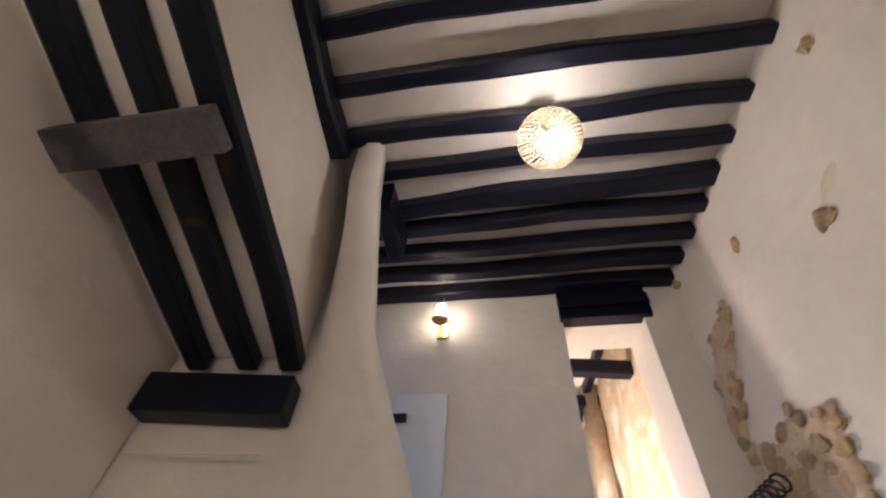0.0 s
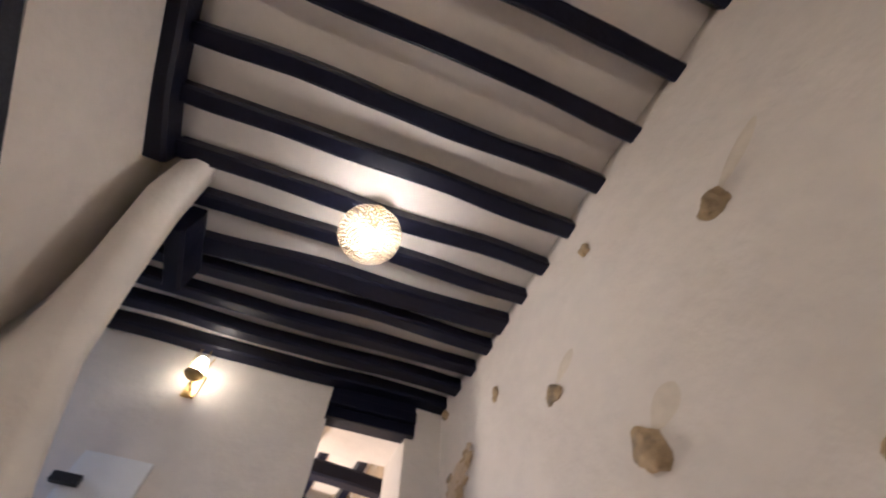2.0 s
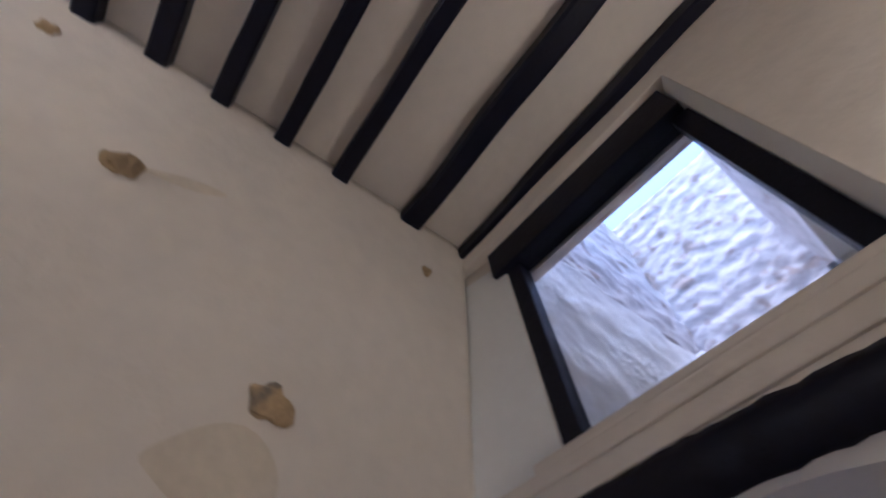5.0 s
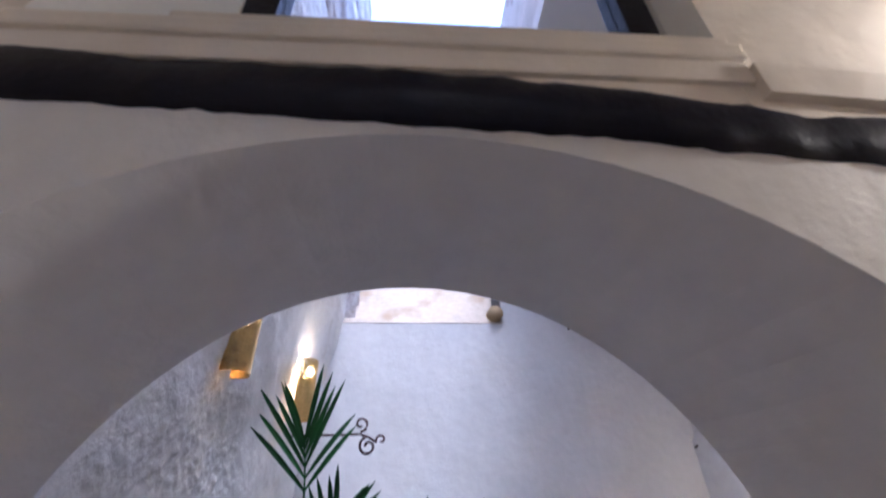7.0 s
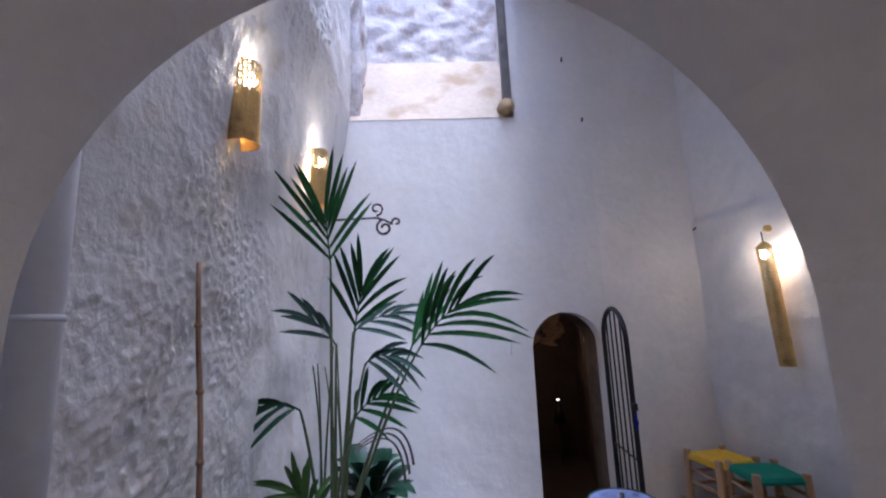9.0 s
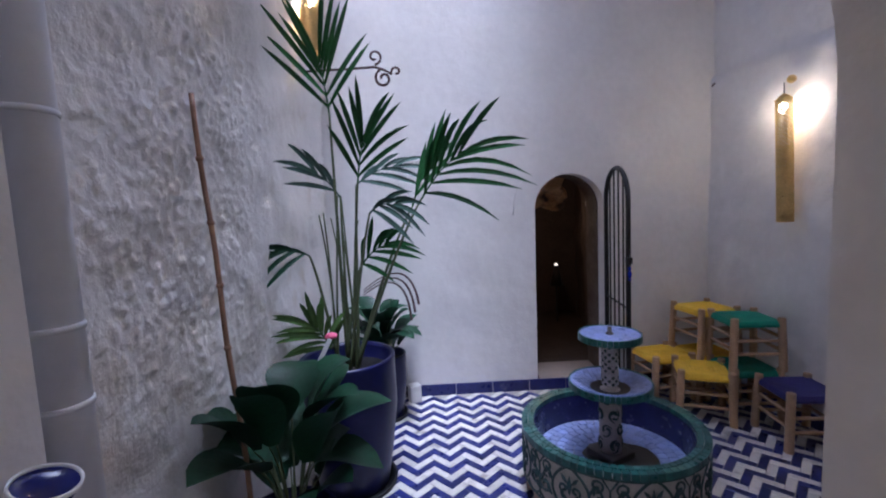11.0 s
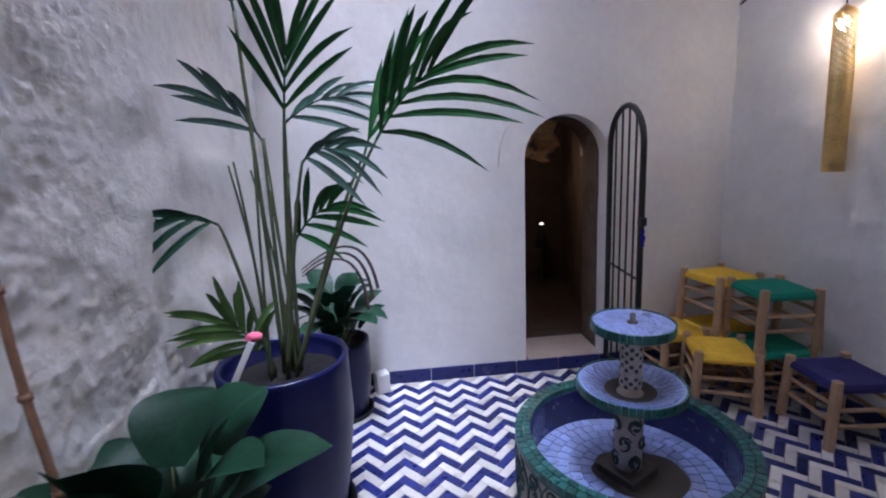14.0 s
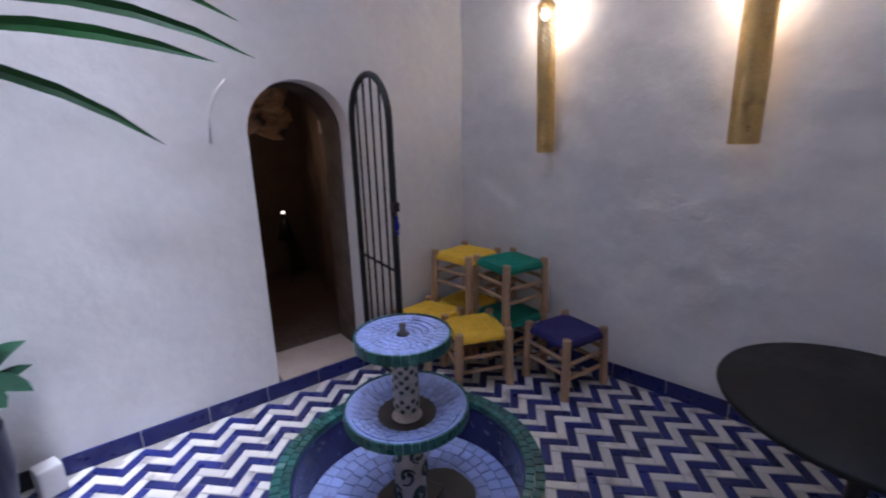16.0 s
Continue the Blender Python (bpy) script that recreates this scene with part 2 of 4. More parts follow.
def sheet(fn, nu, nv, thick):
    """A surface fn(u, v) for u, v in 0..1, given thickness away from the viewer by the vector thick."""
    bm = bmesh.new()
    g = [[bm.verts.new(fn(i / nu, j / nv)) for j in range(nv + 1)] for i in range(nu + 1)]
    t = Vector(thick)
    h = [[bm.verts.new(g[i][j].co + t) for j in (0, nv)] for i in (0, nu)]
    for i in range(nu):
        for j in range(nv):
            bm.faces.new((g[i][j], g[i + 1][j], g[i + 1][j + 1], g[i][j + 1]))
    bm.faces.new((h[0][0], h[0][1], h[1][1], h[1][0]))
    bm.faces.new([g[i][0] for i in range(nu + 1)] + [h[1][0], h[0][0]])
    bm.faces.new([g[i][nv] for i in range(nu + 1)] + [h[1][1], h[0][1]])
    bm.faces.new([g[0][j] for j in range(nv + 1)] + [h[0][1], h[0][0]])
    bm.faces.new([g[nu][j] for j in range(nv + 1)] + [h[1][1], h[1][0]])
    bmesh.ops.recalc_face_normals(bm, faces=bm.faces)
    return bm


def wob(p, s, a):
    return noise.noise(Vector(p) * s) * a


def structure(name, bm, material, label, category, smooth=False):
    return tagged(part(name, bm, material, smooth=smooth), label, category, kind="structure")


# ---- the passage room ----
CEIL = 4.075          # white boards
BEAM = 3.985         # underside of the beams

FRONT, BACK = 0.12, 0.58                     # the wall with arch and window
FAR = -2.92
FARY = lambda x: -2.87 - .12 * (x - .95)     # the far wall stands askew


def WEST(y, z=3.9):
    """The stone-flecked wall, leaning back below the window."""
    return .948 + .02 * max(0, min(1, (-2.3 - y) / .5)) - .15 * max(0, min(1, (y + 1.3) / 1.3)) * max(0, min(1.2, (3.95 - z) / 1.15))


AX, AR, AZ = 1.50, 0.85, 1.80                # arch centre, half width, spring height

structure("floor_room", B(-.2, 4.0, -6.3, BACK, -.2, -.006), bounce_floor, "unseen passage room floor, paled to bounce light upward", "floor")


def west_fn(u, v):
    y = FAR - .02 + u * (FRONT - FAR + .02)
    z = v * CEIL
    return (WEST(y, z) + wob((0, y, z), 1.3, .018) + wob((3, y, z), 5, .004), y, z)


structure("wall_west", sheet(west_fn, 90, 90, (-.4, 0, 0)), plaster, "cream lime-plastered wall with bare stones showing", "wall", True)


def arch_wall(x0, x1, z1, cx, rx, spring, rz, y0, y1, n=36, lean=0.0, back=None):
    """A wall from x0 to x1 with a round-headed opening."""
    xs = [(x0, 0), (cx - rx, 0)] + [(cx - rx * math.cos(math.pi * i / n), spring + rz * math.sin(math.pi * i / n)) for i in range(n + 1)] + [(cx + rx, 0), (x1, 0)]
    bm = bmesh.new()
    cols = [[bm.verts.new((x, y, z)) for y in (y0, y1) for z in (b, z1)] for x, b in xs]
    if back:
        bx, br, bs, bz = back
        cols[1][2].co.x, cols[1][3].co.x, cols[-2][2].co.x, cols[-2][3].co.x = bx - br, bx - br, bx + br, bx + br
        for i in range(n + 1):
            c = cols[2 + i]
            c[2].co.x = c[3].co.x = bx - br * math.cos(math.pi * i / n)
            c[2].co.z = bs + bz * math.sin(math.pi * i / n)
    for v in (cols[1][0], cols[1][2]):
        v.co.x += lean
    for k, (a, b) in enumerate(zip(cols, cols[1:])):
        if k == 0:
            c = cols[2]
            bm.faces.new((a[0], b[0], c[0], b[1], a[1]))
            bm.faces.new((a[2], a[3], b[3], c[2], b[2]))
            bm.faces.new((a[1], b[1], b[3], a[3]))
            bm.faces.new((a[0], a[2], b[2], b[0]))
        elif (xs[k + 1][0] - xs[k][0]) > 1e-6:
            bm.faces.new((a[0], b[0], b[1], a[1]))
            bm.faces.new((a[2], a[3], b[3], b[2]))
            bm.faces.new((a[1], b[1], b[3], a[3]))
            bm.faces.new((a[0], a[2], b[2], b[0]))
        else:
            bm.faces.new((a[0], a[2], b[2], b[0]))
    bm.faces.new((cols[0][0], cols[0][1], cols[0][3], cols[0][2]))
    bm.faces.new((cols[-1][0], cols[-1][1], cols[-1][3], cols[-1][2]))
    bmesh.ops.recalc_face_normals(bm, faces=bm.faces)
    return bm


structure("wall_arch", arch_wall(.3, 4.9, 2.665, AX, AR, AZ, .80, FRONT, BACK, back=(1.49, .725, 1.84, .735)), plaster_cool, "thick plastered wall with a round arch", "wall")
WX0, WX1, WY = 1.125, 2.04, 0.19   # the window
up = bmesh.new()
box(up, .3, .62, FRONT + .004, BACK, 2.665, 5.2)
add(up, slab([(2.075, FRONT), (4.9, FRONT), (4.9, BACK), (2.25, BACK), (2.07, WY + .08)], "z", 2.665, 5.2))
box(up, .62, 2.076, FRONT + .002, WY + .075, 3.895, 5.2)
box(up, .62, 2.25, WY + .075, BACK - .002, 4.25, 5.2)
box(up, .62, 2.076, FRONT + .002, BACK - .003, 2.665, 2.86)
add(up, slab([(.62, FRONT + .004), (.74, FRONT + .012), (WX0, WY), (WX0, WY + .08), (.98, BACK - .001), (.62, BACK - .001)], "z", 2.86, 4.25))
structure("wall_window", up, plaster, "plastered wall around the high window", "wall")
fw = bmesh.new()
for x0, x1, z0, z1 in ((.3, 1.155, 0, 4.75), (1.565, 5, 0, 4.75), (1.155, 1.565, 3.80, 4.75)):
    add(fw, slab([(x0, FARY(x0)), (x1, FARY(x1)), (x1, FARY(x1) - .28), (x0, FARY(x0) - .28)], "z", z0, z1))
structure("wall_far", fw, plaster, "cream far wall with a tall doorway", "wall")
structure("ceiling", B(.3, 3.6, FAR - .25, FRONT, CEIL, CEIL + .15), plaster, "white plaster ceiling between dark beams", "ceiling")

EASTX = 2.68
SOFF = lambda y: 3.09 + .19 * (y + 2.39)      # stair soffit rising towards the arch
structure("wall_east", slab([(-2.44, SOFF(-2.44) + .09), (FRONT, SOFF(FRONT) + .09), (FRONT, CEIL), (-2.44, CEIL)], "x", EASTX, 3.9), plaster, "white plastered wall above the stair soffit", "wall")
structure("wall_niche", B(3.17, 3.6, -2.44, FRONT, 0, 4.0), plaster, "shaded wall under the stair soffit", "wall")


def pier_fn(u, v):
    rows = [(2.05, -2.42, 0), (2.19, -2.42, 2.6), (2.228, -2.42, 2.77), (2.317, -2.39, 2.99), (2.418, -2.30, 3.28), (2.43, -2.13, 3.54), (2.45, -2.02, 3.8), (2.46, -1.95, CEIL)]
    k = v * (len(rows) - 1)
    i = min(int(k), len(rows) - 2)
    f = k - i
    x, y, z = (rows[i][j] * (1 - f) + rows[i + 1][j] * f for j in range(3))
    xx = x + u * (3.24 - x)
    y += (-2.455 - y) * max(0, min(1, (xx - 2.56) / .1))
    return (xx, y + wob((xx, 0, z), 2, .008), z)


def thick_wall(fn, nu, nv, push):
    """A curved wall fn(u, v) with a second face set back by push all over."""
    bm = bmesh.new()
    g = [[[bm.verts.new(Vector(fn(i / nu, j / nv)) + Vector(push) * k) for j in range(nv + 1)] for i in range(nu + 1)] for k in (0, 1)]
    for k in (0, 1):
        for i in range(nu):
            for j in range(nv):
                bm.faces.new((g[k][i][j], g[k][i + 1][j], g[k][i + 1][j + 1], g[k][i][j + 1]))
    for i in range(nu):
        for j in (0, nv):
            bm.faces.new((g[0][i][j], g[0][i + 1][j], g[1][i + 1][j], g[1][i][j]))
    for j in range(nv):
        for i in (0, nu):
            bm.faces.new((g[0][i][j], g[0][i][j + 1], g[1][i][j + 1], g[1][i][j]))
    bmesh.ops.recalc_face_normals(bm, faces=bm.faces)
    return bm


structure("wall_pier", thick_wall(pier_fn, 14, 42, (0, -.14, 0)), plaster, "leaning plastered pier below the ceiling", "wall", True)


def rough_beam(p0, p1, w, h, seed, ch=.10, seg=.12):
    """A hand-hewn beam from p0 to p1 with uneven sides."""
    p0, p1 = Vector(p0), Vector(p1)
    d = p1 - p0
    n = max(4, int(d.length / seg))
    side = Vector((-d.y, d.x, 0)).normalized()
    bm = bmesh.new()
    rings = []
    sect = [(-.5, 0), (-.5, .8), (-.38, 1), (.38, 1), (.5, .8), (.5, 0), (.36, -ch), (-.36, -ch)]
    for i in range(n + 1):
        f = i / n
        c = p0 + d * f
        o = Vector((0, 0, wob((seed * 3.1, f * d.length, 0), 2.2, .016))) + side * wob((seed * 7.7, f * d.length, 9), 1.8, .02)
        k = 1 + wob((seed * 2.3, f * d.length, 4), 3, .16)
        if seg < .1:
            o += Vector((0, 0, wob((seed, f * d.length, 2), 14, .008)))
            k += wob((seed * 1.7, f * d.length, 6), 18, .12)
        rings.append([bm.verts.new(c + o + side * (a * w * k) + Vector((0, 0, (b * h if b > 0 else b * h * k) + (wob((seed, f * d.length * 9, b + a), 3, .007) if seg < .1 else 0)))) for a, b in sect])
    m = len(sect)
    for a, b in zip(rings, rings[1:]):
        for j in range(m):
            bm.faces.new((a[j], a[(j + 1) % m], b[(j + 1) % m], b[j]))
    bm.faces.new(rings[0])
    bm.faces.new(rings[-1])
    bmesh.ops.recalc_face_normals(bm, faces=bm.faces)
    return bm


# ceiling beams: y at the west wall, y and x at the east end, width
beams = [(-2.865, -3.085, 2.9, .10), (-2.705, -2.915, 2.9, .095), (-2.545, -2.75, 2.85, .09), (-2.37, -2.57, 2.8, .09), (-2.20, -2.43, 2.6, .13),
         (-2.01, -2.20, 2.6, .085), (-1.83, -2.0, 2.6, .095), (-1.605, -1.79, EASTX + .06, .10), (-1.375, -1.545, EASTX + .06, .10), (-1.14, -1.27, EASTX + .06, .09),
         (-.89, -.99, EASTX + .06, .095), (-.615, -.69, EASTX + .06, .095), (-.245, -.305, EASTX + .06, .135), (.088, .065, EASTX + .06, .09)]
for i, (y0, y1, x1, w) in enumerate(beams):
    yy = y0 + .039
    b = part("ceiling_beam", rough_beam((WEST(yy) - .05, yy, BEAM + .01), (x1, y1 + .034, BEAM + .01), w * .78, CEIL - BEAM - .012, i + 1), beam_paint)
    tagged(b, "rough hand-hewn black ceiling beam", "beam", "ceiling beams", "structure")

tagged(part("wall_beam", rough_beam((2.74, .1, 3.93), (2.65, -2.02, 3.93), .10, .13, 31), beam_paint), "black timber along the top of the wall", "beam", kind="structure")
tagged(part("bracket_beam", rough_beam((2.45, -2.20, 3.80), (2.42, -2.5, 3.80), .08, .2, 32), beam_paint), "short black timber bracket under the beams", "beam", kind="structure")

# stair soffit beside the east wall
structure("stair_soffit", slab([(-2.44, SOFF(-2.44) + .075), (FRONT, SOFF(FRONT) + .075), (FRONT, SOFF(FRONT) + .088), (-2.44, SOFF(-2.44) + .088)], "x", 2.66, 3.18), plaster, "cream boards between the stair beams", "ceiling")
for i, (xx, w) in enumerate(((2.70, .088), (2.875, .08), (3.06, .088))):
    tagged(part("stair_beam", rough_beam((xx, FRONT, SOFF(FRONT) + .012), (xx, -2.43, SOFF(-2.43) + .012), w, .066, 40 + i), beam_worn), "black beam along the sloping stair soffit", "beam", "stair beams", "structure")
tagged(part("stair_crossbar", B(2.665, 3.16, -.06, .06, -.045, .008, .006, Matrix.Translation((0, -1.565, SOFF(-1.565) - .004)) @ Matrix.Rotation(math.atan(.19), 4, "X") @ Matrix.Rotation(-.1, 4, "Z") @ Matrix.Translation((0, .28, 0))), old_wood), "worn black timber crossbar under the stair beams", "beam", kind="structure")
tagged(part("stair_end_board", B(2.64, 3.165, -2.45, -2.355, 2.885, 3.03, .008), beam_paint), "black bearing board at the foot of the stair soffit", "beam", kind="structure")
tagged(part("cable", T([(2.68, -2.405, 2.78), (2.9, -2.41, 2.773), (3.12, -2.41, 2.765)], .004, 6), plaster), "thin painted cable across the wall", "cable")

# doorway lintel in the far wall
lt = thing("door_lintel", pose(1.345, FARY(1.345), 3.785, 0, 0, -7), "stacked black timber lintel over the doorway", "lintel", kind="structure")
for k, (z0, z1, y1) in enumerate(((0.14, .23, .02), (.07, .136, .05), (.0, .066, .03))):
    part("lintel_board", B(-.235, .235, -.05, y1, z0, z1, .006), beam_paint, lt)


def blob(name, r, seed, flat=(1, 1, 1), sub=3, amp=.35):
    bm = bmesh.new()
    bmesh.ops.create_icosphere(bm, subdivisions=sub, radius=1)
    for v in bm.verts:
        k = 1 + noise.noise(v.co * 1.1 + Vector((seed * 5.3, seed, 0))) * amp + noise.noise(v.co * 3 + Vector((seed, 0, 7))) * amp * .35
        v.co = Vector((v.co.x * flat[0], v.co.y * flat[1], v.co.z * flat[2])) * r * k
    return bm


# bare stones in the west wall: y, z, half width, half height
for i, (y, z, a, b) in enumerate(((-1.94, 3.365, .055, .06), (-2.31, 3.67, .035, .05), (-1.155, 3.392, .055, .06), (-1.565, 3.80, .035, .04), (-1.68, 2.965, .06, .085),
                                  (-1.98, 2.93, .045, .07), (-2.80, 3.93, .03, .03), (-.58, 2.92, .075, .065), (-.105, 3.735, .024, .045), (-1.24, 2.67, .06, .06))):
    s = part("wall_stone", blob("s", 1, i + 1, (.022, a * .85, b * .8), 3, .55), stone)
    s.location = (WEST(y, z) - .002, y, z)
    tagged(s, "small rough tan stone bare in the plaster", "stone", "stones in the wall", "structure")

# a dull stain, then painted shadow trails: y, z, half length, half height, tilt
for y, z, a, b, tilt in ((-.64, 2.735, .14, .075, .1), (-1.02, 3.46, .13, .018, .45), (-1.86, 3.42, .07, .022, .5), (-1.59, 3.02, .07, .03, .5)):
    def trail(u, v, y=y, z=z, a=a, b=b, tilt=tilt):
        r = math.sqrt(v)
        p, q = a * r * math.cos(u * 2 * math.pi), b * r * math.sin(u * 2 * math.pi) * (1 + .5 * math.sin(u * 9))
        yy, zz = y + p * math.cos(tilt) - q * math.sin(tilt), z + p * math.sin(tilt) + q * math.cos(tilt)
        return (WEST(yy, zz) + wob((0, yy, zz), 1.3, .018) + wob((3, yy, zz), 5, .004) + .0035 - .003 * v, yy, zz)
    bm = bmesh.new()
    ring = [[bm.verts.new(trail(i / 24, (k + .02) / 5)) for i in range(24)] for k in range(6)]
    for k in range(5):
        for i in range(24):
            bm.faces.new((ring[k][i], ring[k][(i + 1) % 24], ring[k + 1][(i + 1) % 24], ring[k + 1][i]))
    bm.faces.new(ring[0][::-1])
    bmesh.ops.recalc_face_normals(bm, faces=bm.faces)
    tagged(part("plaster_repair", bm, stain_shadow, smooth=True), "dull patch for a stain and stone shadows on the plaster", "plaster", "plaster repairs", "structure")

# the bare patch of rubble low on the west wall, near the far end
bk = thing("rubble_patch", pose(WEST(-2.6), -2.6, 3.0), "bare rubble patch in the plastered wall, stones and mortar", "stonework", kind="structure")
edge = [(.08, .62), (.03, .50), (-.01, .42), (-.03, .36), (-.11, .30), (-.16, .19), (-.2, .08), (-.08, .03), (0, .05), (.06, .08), (.10, .03), (.20, .04), (.24, -.02), (.22, -.12), (.22, -.25), (.24, -.7), (-.26, -.7), (-.26, .36), (-.15, .50), (-.16, .56), (-.04, .56)]
rs = random.Random(5)


def inside(p, poly):
    c = False
    for (x0, y0), (x1, y1) in zip(poly, poly[1:] + poly[:1]):
        if (y0 > p[1]) != (y1 > p[1]) and p[0] < (x1 - x0) * (p[1] - y0) / (y1 - y0) + x0:
            c = not c
    return c


mb = bmesh.new()
C = .02
grid = {}


def gv(i, k):
    if (i, k) not in grid:
        y, z = i * C, k * C
        rim = min(1, sum(inside((y + a * C * 2, z + b * C * 2), edge) for a, b in ((-1, 0), (1, 0), (0, -1), (0, 1))) / 4)
        grid[i, k] = mb.verts.new((WEST(y - 2.6) - WEST(-2.6) - .012 + .026 * rim + wob((1, y, z), 14, .012) + wob((1, y - 2.6, z + 3), 1.3, .018), y + wob((2, y, z), 25, .012), z + wob((8, y, z), 25, .012)))
    return grid[i, k]


for i in range(-27, 28):
    for k in range(-36, 34):
        if inside(((i + .5) * C, (k + .5) * C), edge):
            mb.faces.new((gv(i, k), gv(i + 1, k), gv(i + 1, k + 1), gv(i, k + 1)))
part("mortar_bed", mb, mortar, bk, "crumbling tan mortar", True)
placed = []
for k in range(2400):
    p = (rs.uniform(-.48, .48), rs.uniform(-.68, .6))
    r = rs.uniform(.022, .062)
    if inside(p, edge) and all(math.hypot(p[0] - q[0], (p[1] - q[1]) * 1.2) > (r + q[2]) * .86 for q in placed):
        placed.append((*p, r))
        sx, sz = rs.uniform(.85, 1.35), rs.uniform(.65, 1.0)
        s = part("rubble_stone", blob("r", r, k, (.3, sx, sz), 2, .5), stone, bk)
        s.location = (WEST(p[0] - 2.6) - WEST(-2.6) + .003, p[0], p[1])
        s.rotation_euler = (rs.uniform(-.6, .6), 0, 0)

# coiled iron hooks by the patch
hk = bmesh.new()
for k in range(6):
    tube(hk, [(.03 + .03 * math.cos(a / 8 * 2 * math.pi), k * .042 + .012 * a / 8, .03 * math.sin(a / 8 * 2 * math.pi)) for a in range(9)], .005, 6)
h = part("iron_coil", hk, iron)
h.location = (WEST(-2.7) + .035, -2.87, 2.87)
tagged(h, "black iron coil of rings hung on the wall", "hook")


# pendant: a perforated brass globe
def lattice_globe(r, flat, rows, cols, w):
    bm = bmesh.new()
    for i in range(rows):
        for j in range(cols):
            a0 = math.pi * (.06 + .9 * i / rows)
            a1 = math.pi * (.06 + .9 * (i + 1) / rows)
            b0 = 2 * math.pi * (j + .5 * (i % 2)) / cols
            b1 = b0 + 2 * math.pi / cols
            c = lambda a, b, k=1.0: Vector((r * k * math.sin(a) * math.cos(b), r * k * math.sin(a) * math.sin(b), r * k * flat * math.cos(a)))
            f = .17
            o = [c(a0, b0), c(a0, b1), c(a1, b1), c(a1, b0)]
            am, an, bm_, bn = a0 + (a1 - a0) * f, a1 - (a1 - a0) * f, b0 + (b1 - b0) * f, b1 - (b1 - b0) * f
            q = [c(am, bm_), c(am, bn), c(an, bn), c(an, bm_)]
            O = [bm.verts.new(v) for v in o]
            Q = [bm.verts.new(v) for v in q]
            for k in range(4):
                bm.faces.new((O[k], O[(k + 1) % 4], Q[(k + 1) % 4], Q[k]))
    return bm


pd = thing("pendant_lamp", pose(1.75, -1.855, 3.985), "round perforated brass pendant lamp hung from a beam, lit", "lamp")
part("ceiling_rose", lathe([(.0, .0), (.028, 0), (.034, -.02), (.02, -.04), (0, -.045)], 20), brass, pd, smooth=True)
part("stem", lathe([(.012, -.04), (.014, -.13)], 12), brass, pd, smooth=True)
part("shade", lattice_globe(.122, .80, 22, 36, .2), pierced, pd, "pierced brass globe").location = (0, 0, -.24)
part("bulb", lathe([(0, .035), (.02, .03), (.032, 0), (.022, -.03), (0, -.038)], 16), bulb_glow, pd, smooth=True).location = (0, 0, -.24)

# far wall lamp
fl = thing("wall_lamp", pose(2.215, FARY(2.215) + .005, 3.77, 0, 0, -7), "small brass wall lantern on the far wall, lit", "lamp")
part("back_plate", B(-.03, .03, 0, .012, -.06, .08, .003), brass, fl)
part("arm", T([(0, .01, -.02), (0, .07, -.03), (0, .10, 0)], .006), brass, fl)
fb = bmesh.new()
for k in range(6):
    a = k * math.pi / 3
    tube(fb, [(.035 * math.cos(a), .10 + .035 * math.sin(a), -.01), (.045 * math.cos(a), .10 + .045 * math.sin(a), .12)], .003, 6)
part("cage", fb, brass, fl)
part("tray", lathe([(0, -.02), (.03, -.02), (.045, -.005), (.04, 0), (0, 0)], 20), brass, fl, smooth=True).location = (0, .10, 0)
part("bulb", lathe([(0, .10), (.02, .095), (.032, .06), (.024, .02), (0, .01)], 16), far_glow, fl, smooth=True).location = (0, .10, 0)

# pale rectangle by the pier as a thin board, with two iron bars
sp = thing("wall_panel", pose(2.30, FARY(2.30) + .002, 3.06, 0, 0, -7), "flat white panel on the far wall with short iron bars", "panel")
part("board", B(-.14, .12, 0, .018, -.9, .31, .006), paint_lit_white, sp, "cool white board")
for z in (.18, -.17):
    part("hinge", B(.05, .15, .018, .045, z - .018, z + .018, .004), iron, sp, "short black iron bar")

# next room seen through the doorway
structure("wall_next_west", sheet(lambda u, v: (.93 + wob((u * 4, v * 4, 2), 2.5, .05) + .06 * u, -6.0 + u * 2.75, v * 4.7), 60, 60, (-.3, 0, 0)), mortar, "bare stone wall of the next room in warm light", "wall", True)
structure("wall_next_east", B(4.4, 4.6, -6.2, -3.2, 0, 4.7), plaster, "plain wall of the next room", "wall")
nw = bmesh.new()
for a in ((.8, 1.12, 0, 4.7), (4.0, 4.4, 0, 4.7), (1.12, 4.0, 0, .8), (1.12, 4.0, 4.25, 4.7)):
    box(nw, a[0], a[1], -6.2, -6.0, a[2], a[3])
structure("wall_next_south", nw, plaster, "end wall of the next room with a bright window", "wall")
structure("ceiling_next", B(.8, 4.5, -6.2, -3.14, 4.52, 4.64), plaster, "white ceiling of the next room", "ceiling")
for k in range(8):
    xx = 1.06 + k * .30
    tagged(part("next_beam", rough_beam((xx, -3.24, 4.43), (xx, -6.0, 4.43), .06, .1, 60 + k), beam_paint), "dark beam of the next room ceiling", "beam", "next room beams", "structure")
for k, (yy, z) in enumerate(((-3.75, 4.01), (-4.7, 4.32))):
    tagged(part("tie_beam", rough_beam((.95, yy, z), (4.4, yy, z), .09, .10, 70 + k), beam_paint), "dark cross beam of the next room", "beam", "tie beams", "structure")
tagged(part("cane_bundle", T([(1.06, -4.75, 0), (1.05, -4.72, 2.6), (1.03, -4.7, 4.52)], .075, 12), mortar, smooth=True), "tan round pillar by the stone wall", "pillar", kind="structure")

